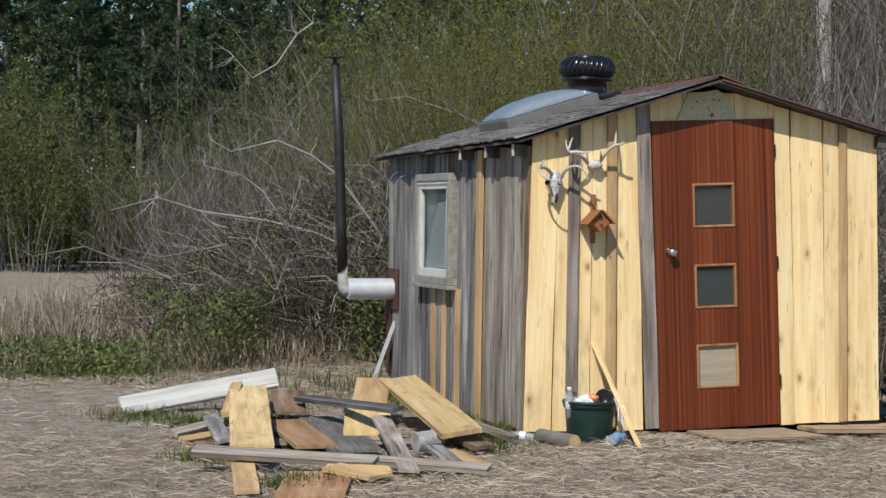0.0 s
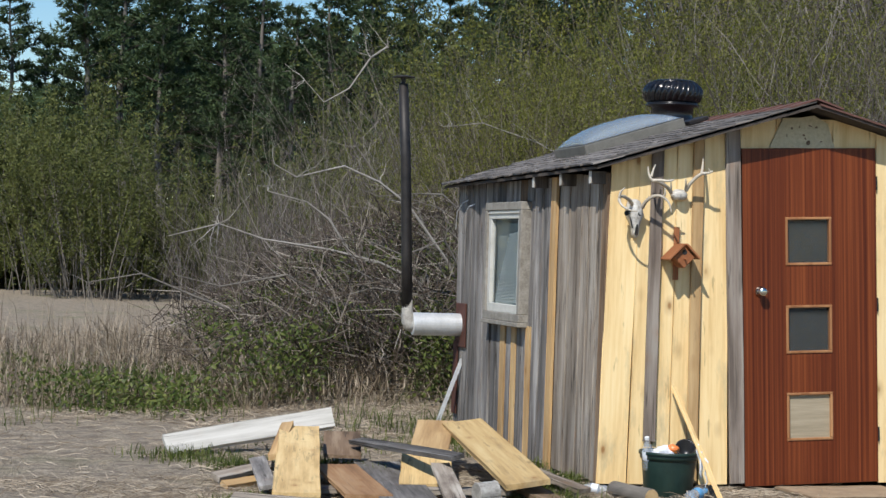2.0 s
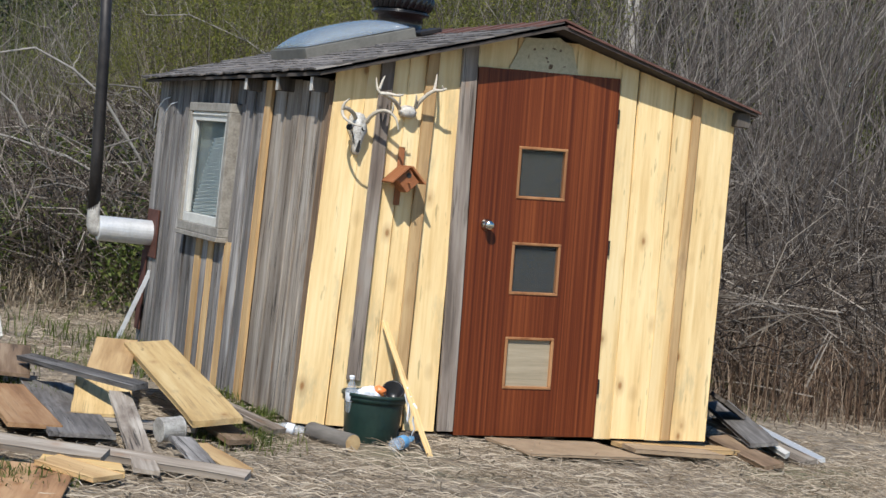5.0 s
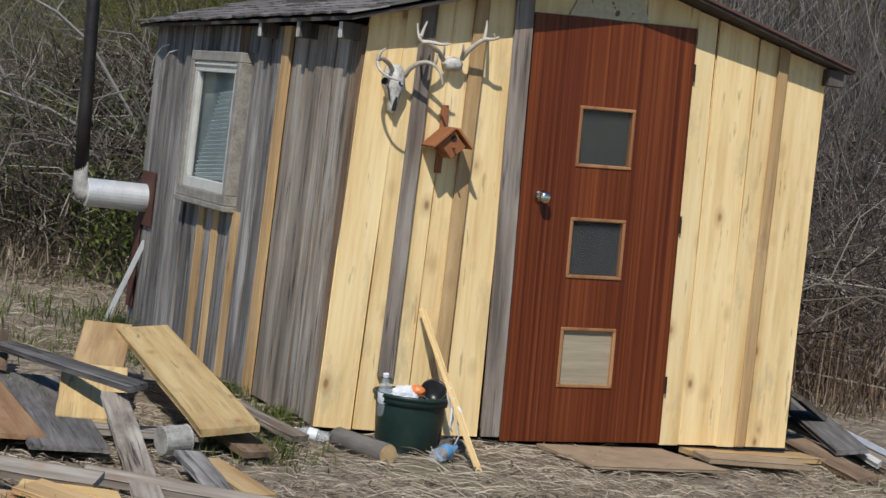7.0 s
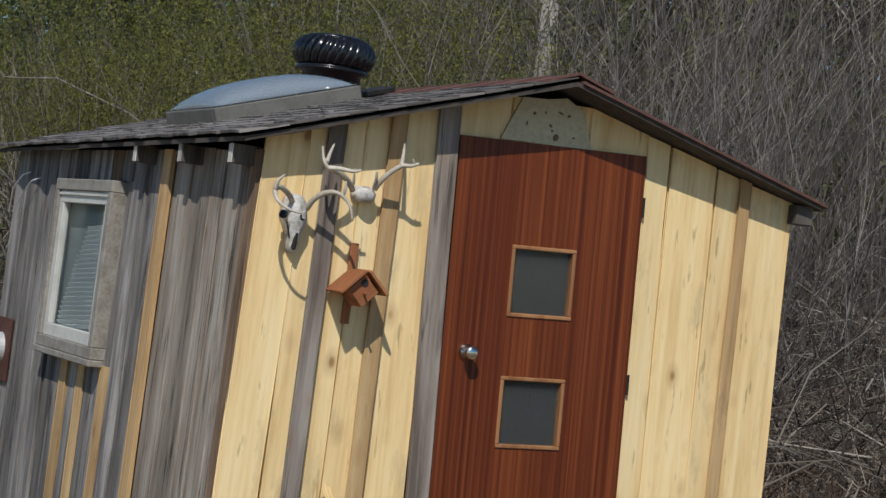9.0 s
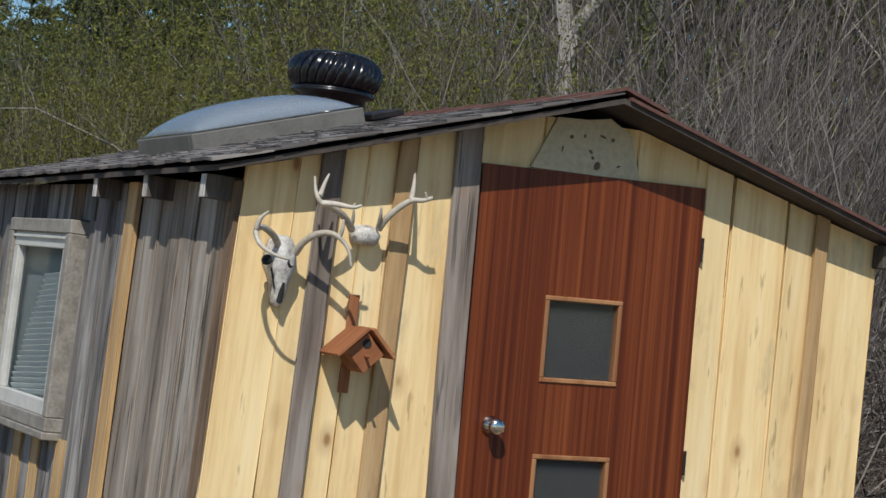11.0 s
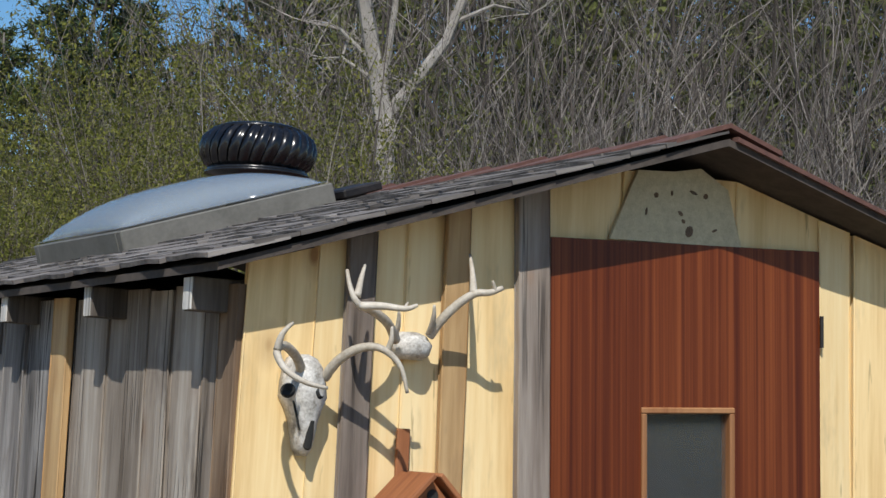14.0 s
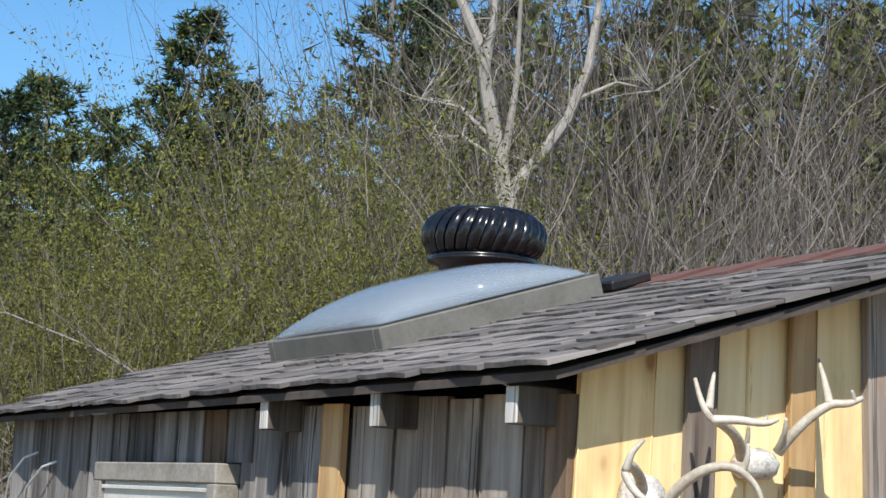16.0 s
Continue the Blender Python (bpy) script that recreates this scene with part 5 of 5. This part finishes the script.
# pale forked tree behind the shed
fork = empty("forked_tree", pose(12.92, 22.91, height(12.92, 22.91)), "bare pale-barked tree forking into two limbs", "tree")
RIGHT = Vector((0.88, -0.47, 0))
vs, fs = [], []
FZ = 6.5 - height(12.92, 22.91)
tube_into(vs, fs, [RIGHT * 0.10 + Vector((0, 0, -0.1)), RIGHT * 0.02 + Vector((0, 0, FZ * 0.5)), Vector((0, 0, FZ))], [0.20, 0.165, 0.14], 10)
part("trunk", mesh_of("trunk", vs, fs, BARK_PALE, True), BARK_PALE, fork)
rr = random.Random(12)
for path, rad in (((0, 0), (-0.22, 0.7), (-0.50, 1.7), (-0.62, 2.3), (-0.95, 3.1), (-1.15, 4.2)), 0.115), (((0, 0), (0.35, 0.55), (0.80, 1.3), (1.05, 2.1), (1.20, 3.0), (1.45, 4.4)), 0.085), (((-0.55, 2.0), (-0.42, 2.8), (-0.38, 3.8)), 0.055), (((-0.1, 0.3), (-0.05, 1.8), (0.05, 3.6)), 0.05), (((-0.3, 0.9), (-0.9, 1.4), (-1.5, 1.5)), 0.03), (((0.9, 1.6), (1.5, 1.9), (2.1, 1.8)), 0.03), (((-0.2, 0.6), (-0.8, 0.95), (-1.3, 0.9)), 0.025):
    vs, fs, tips = [], [], []
    pts = [RIGHT * a + Vector((0.1 * math.sin(b), 0.1 * math.cos(b), FZ + b)) for a, b in path]
    k = len(pts) - 1
    tube_into(vs, fs, pts, [1.4 * rad * (1 - 0.65 * i / k) for i in range(k + 1)], 7)
    for q in range(8):
        i = rr.randint(1, k)
        grow(vs, fs, tips, pts[i], Vector((rr.gauss(0, 0.7), rr.gauss(0, 0.7), rr.gauss(0.5, 0.4))).normalized(), rr.uniform(0.5, 1.4), 0.014, 1, rr, 3, 0.2, 4, 0.5)
    part("limb", mesh_of("limb", vs, fs, BARK_PALE), BARK_PALE, fork)

# fallen and dead branches in the brush
DEAD = [
    ((-2.19, 7.0, 1.46), (-1.73, 7.0, 1.59), (-1.31, 7.0, 1.46), (-0.68, 7.0, 1.38), (-0.2, 7.0, 1.27), (0.18, 7.0, 1.1), (0.5, 7.1, 0.8)),
    ((-1.23, 7.0, 2.16), (-1.02, 7.0, 2.05), (-0.57, 7.0, 2.17), (-0.23, 7.0, 2.03), (0.05, 7.0, 1.83), (0.45, 7.0, 1.3), (0.7, 7.1, 0.8)),
    ((-1.22, 7.5, 1.92), (-0.84, 7.5, 1.83), (-0.62, 7.5, 1.67), (-0.3, 7.5, 1.2), (-0.1, 7.5, 0.8)),
    ((0.78, 8.5, 2.68), (1.1, 8.5, 2.73), (1.7, 8.5, 2.55), (2.07, 8.5, 2.36), (2.8, 8.5, 1.7), (3.2, 8.6, 0.9)),
    ((-0.25, 12.0, 3.37), (-0.01, 12.0, 3.12), (0.29, 12.0, 3.3), (0.54, 12.0, 3.68), (0.74, 12.0, 3.82)),
    ((-2.15, 6.5, 1.11), (-1.75, 6.5, 1.02), (-1.15, 6.5, 1.14), (-0.7, 6.6, 0.9), (-0.4, 6.7, 0.6)),
    ((-0.14, 7.5, 1.91), (0.25, 7.5, 1.95), (0.49, 7.5, 1.95), (0.9, 7.5, 1.6), (1.2, 7.6, 0.9)),
    ((-0.5, 6.4, 1.5), (-0.1, 6.4, 1.35), (0.3, 6.5, 1.5), (0.7, 6.6, 0.9)), ((-2.9, 7.5, 1.0), (-2.4, 7.4, 1.1), (-1.9, 7.4, 0.9), (-1.3, 7.4, 0.7)),
    ((-0.9, 6.2, 0.9), (-0.4, 6.2, 1.05), (0.0, 6.2, 1.0), (0.4, 6.3, 0.6)), ((-0.3, 7.9, 2.4), (0.0, 7.9, 2.0), (0.35, 8.0, 1.8), (0.7, 8.0, 1.0)),
]
for k, pts in enumerate(DEAD):
    rr = random.Random(700 + k)
    vs, fs, tips = [], [], []
    pts = [Vector(p) + Vector((0.1, 0, 0)) for p in pts]
    n_p = len(pts) - 1
    tube_into(vs, fs, pts, [0.004 + 0.012 * i / n_p for i in range(n_p + 1)], 6)
    for q in range(9):
        i = rr.randint(0, n_p)
        grow(vs, fs, tips, pts[i], Vector((rr.gauss(-0.2, 0.6), rr.gauss(0, 0.5), rr.gauss(0.3, 0.5))).normalized(), rr.uniform(0.15, 0.5), 0.0045, 1, rr, 3, 0.25, 3, 0.5)
    tagged(part("dead_branch", mesh_of("dead_branch", vs, fs, BARK_PALE if k < 5 else BARK_GREY), BARK_GREY), "bare dead branch sticking out of the brush", "branch", "dead branches")


def strewn(name, count, place, build, mat, label, seed):
    """Uncountable small growth or litter as one object."""
    rr = random.Random(seed)
    vs, fs = [], []
    for k in range(count):
        spot = place(rr)
        if spot:
            build(vs, fs, Vector((spot[0], spot[1], height(spot[0], spot[1]))), rr)
    ob = new(name, mesh_of(name, vs, fs, mat))
    return tagged(ob, label, name.replace("_", " "), kind="stuff")


def blade(vs, fs, p, r, h, w, lean):
    a, l = r.uniform(0, 6.283), r.gauss(0, lean)
    d = Vector((math.cos(a), math.sin(a), 0))
    s = Vector((-d.y, d.x, 0)) * w
    b = len(vs)
    m, t = p + d * l * h * 0.4 + Vector((0, 0, h * 0.6)), p + d * l * h + Vector((0, 0, h * (1 - 0.3 * min(1, abs(l)))))
    vs.extend((tuple(p - s), tuple(p + s), tuple(m + s * 0.7), tuple(m - s * 0.7), tuple(t)))
    fs.extend(((b, b + 1, b + 2, b + 3), (b + 3, b + 2, b + 4)))


def straw(vs, fs, p, r, length, w):
    a = r.uniform(0, 6.283)
    d = Vector((math.cos(a), math.sin(a), r.gauss(0, 0.12))).normalized() * length
    s = Vector((-d.y, d.x, 0)).normalized() * w
    p = p + Vector((0, 0, r.uniform(0.004, 0.02)))
    m = p + d * 0.5 + Vector((0, 0, r.uniform(0, 0.03) * length * 4))
    b = len(vs)
    up = Vector((0, 0, w))
    vs.extend((tuple(p - s), tuple(p + s), tuple(p + up), tuple(m - s), tuple(m + s), tuple(m + up), tuple(p + d)))
    fs.extend(((b, b + 2, b + 5, b + 3), (b + 2, b + 1, b + 4, b + 5), (b + 3, b + 5, b + 6), (b + 5, b + 4, b + 6)))


def near_ground(r):
    x, y = r.uniform(-5.0, 5.5), -3.0 + 10.5 * r.random()
    if 0.0 < x < FRONT_W and 0.0 < y < SIDE_Y:
        return None
    if x < -2.3 + 0.3 * noise.noise((0.0, y, 5)) and y < 4.2 and r.random() < 0.8:
        return None
    if noise.noise((x * 0.9, y * 0.9, 3)) < -0.15 and r.random() < 0.6:
        return None
    return x, y


strewn("straw_litter", 38000, near_ground, lambda v, f, p, r: straw(v, f, p, r, r.uniform(0.05, 0.22), r.uniform(0.0015, 0.004)), STRAW, "dry straw and stalks strewn over the ground", 31)


def yard(r):
    x, y = r.uniform(-3.6, 3.6), r.uniform(-3.2, 0.4)
    if (0.0 < x and y > 0.0) or noise.noise((x * 1.4, y * 1.4, 17)) < r.uniform(-0.5, 0.15):
        return None
    return x, y


strewn("loose_straw", 26000, yard, lambda v, f, p, r: straw(v, f, p, r, r.uniform(0.04, 0.17), r.uniform(0.0011, 0.0026)), STRAW, "pale loose straw lying before the shed", 38)


def tall_dead(r):
    x, y = r.gauss(-2.1, 1.0), r.uniform(5.2, 12.5)
    return (x, y) if -4.2 < x < -0.2 and noise.noise((x * 1.6, y * 1.1, 12)) > r.uniform(-0.6, 0.1) else None


strewn("dead_grass", 22000, tall_dead, lambda v, f, p, r: blade(v, f, p, r, r.uniform(0.2, 0.75) * (1.4 if r.random() < 0.06 else 0.8) * (0.45 + 0.55 * smooth_step(5.0, 7.5, p.y)), r.uniform(0.002, 0.005), 1.1), STRAW, "bleached dead grass matted on the bank", 32)


def bank(r):
    x, y = r.uniform(-2.6, 4.5), r.uniform(4.9, 10.5)
    return (x, y) if y > 5.0 + 0.9 * noise.noise((x * 0.9, 0.0, 40)) + 0.5 * r.random() else None


def bank_size(p):
    """How much shorter the growth is towards the foot of the bank."""
    return 0.4 + 0.6 * smooth_step(4.6, 7.2, p.y)


strewn("bank_straw", 17000, bank, lambda v, f, p, r: blade(v, f, p + Vector((0, 0, r.uniform(0, 0.15))), r, r.uniform(0.15, 0.7) * bank_size(p), r.uniform(0.002, 0.005), 1.5), STRAW, "matted dead stalks over the bank", 33)


def twig_build(v, f, p, r):
    d = Vector((r.gauss(0, 0.7), r.gauss(0, 0.7), abs(r.gauss(0.4, 0.4)))).normalized()
    L = r.uniform(0.25, 1.0)
    p = p + Vector((0, 0, r.uniform(-0.05, 0.65)))
    m = p + d * L * 0.5 + Vector((r.gauss(0, 0.06), r.gauss(0, 0.06), r.gauss(0.03, 0.06)))
    q = p + d * L + Vector((r.gauss(0, 0.1), r.gauss(0, 0.1), -0.08))
    w = r.uniform(0.003, 0.008)
    tube_into(v, f, [p, m, q], [w, w * 0.8, w * 0.3], 3)


def bank_mid(r):
    x, y = r.uniform(-2.4, 4.0), r.uniform(5.6, 10.0)
    return (x, y) if x > -1.2 + r.gauss(0, 0.5) else None


strewn("brushwood", 12500, bank_mid, twig_build, TWIG_BROWN, "tangle of brown brushwood and brambles on the bank", 34)


def weeds(r):
    if r.random() < 0.05:
        cx, cy = r.choice(((-3.5, 8.2), (-3.35, 7.4), (-2.75, 5.3), (-2.5, 5.0), (-2.95, 5.6), (-2.1, 4.9)))
        return r.gauss(cx, 0.28), r.gauss(cy, 0.4)
    x, y = r.gauss(0.0, 1.3), r.uniform(5.2, 9.5)
    return (x, y) if noise.noise((x * 1.1, y * 1.1, 7)) > -0.02 else None


def weed_build(v, f, p, r):
    for k in range(5):
        leaf_into(v, f, p + Vector((r.gauss(0, 0.07), r.gauss(0, 0.07), r.uniform(0.02, 0.3) if p.x < -1.8 else r.uniform(0.05, 0.7))), r.uniform(0.03, 0.07), r)


strewn("bramble_leaves", 12500, weeds, weed_build, WEED, "green bramble leaves over the bank", 35)
PATCHES = [(-2.75, 5.9, 0.32), (-3.2, 8.8, 0.6), (-1.9, 5.9, 0.3), (-2.2, 8.0, 0.45), (-2.35, 1.6, 0.16), (-1.7, 0.9, 0.12), (-0.28, 3.0, 0.12), (-3.6, 7.6, 0.5), (-3.3, 6.4, 0.45), (-2.6, 5.2, 0.45), (-2.45, 4.6, 0.2), (-2.9, 5.4, 0.2), (-2.0, 4.9, 0.2), (-2.1, 1.0, 0.12), (-1.6, 1.15, 0.12), (-1.3, 0.5, 0.12), (0.1, 5.4, 0.5), (-0.15, 0.3, 0.10), (-0.2, 1.0, 0.10), (-0.25, 1.9, 0.10), (-0.3, 2.6, 0.12), (-0.35, 0.1, 0.12), (-2.2, -0.9, 0.12), (-1.95, -2.1, 0.12), (-1.1, 2.5, 0.4), (-0.5, 4.2, 0.35), (3.3, 2.4, 0.4), (4.0, 3.6, 0.5), (-4.0, 4.2, 0.4), (-0.5, -0.6, 0.15)]


def tufts(r):
    cx, cy, s = r.choice(PATCHES)
    x, y = r.gauss(cx, s), r.gauss(cy, s)
    if y > 4 and (r.random() < 0.35 or noise.noise((x * 2.5, y * 2.5, 21)) < 0.0):
        return None
    return None if (-0.05 - 0.06 * y < x < FRONT_W and -0.02 < y < SIDE_Y) else (x, y)


strewn("green_grass", 12500, tufts, lambda v, f, p, r: blade(v, f, p, r, r.uniform(0.04, 0.17) * (1.4 if p.y > 3 else 0.7), r.uniform(0.002, 0.0045), 1.1), GRASS, "tufts of young green grass", 36)


def scrub(r):
    x, y = r.uniform(2.9, 13.0), 1.8 + 11.8 * r.random() ** 1.5
    return (x, y) if y > 3.4 - 0.25 * x + r.uniform(-0.3, 0.3) else None


strewn("undergrowth", 16000, scrub, lambda v, f, p, r: twig_build(v, f, p + Vector((0, 0, r.uniform(-0.3, 0.6))), r), TWIG_BROWN, "brown undergrowth beneath the thicket", 37)


def stalk_spot(r):
    x, y = r.uniform(2.9, 7.5), 1.4 + 5.0 * r.random()
    return (x, y) if y > 3.0 - 0.28 * x + r.uniform(-0.4, 0.4) and noise.noise((x * 0.8, y * 0.8, 15)) > r.uniform(-0.6, 0.1) else None


strewn("dry_stalks", 9000, stalk_spot, lambda v, f, p, r: blade(v, f, p, r, r.uniform(0.15, 0.85), r.uniform(0.002, 0.005), 0.8), STALK, "rusty brown dry stalks at the edge of the thicket", 39)
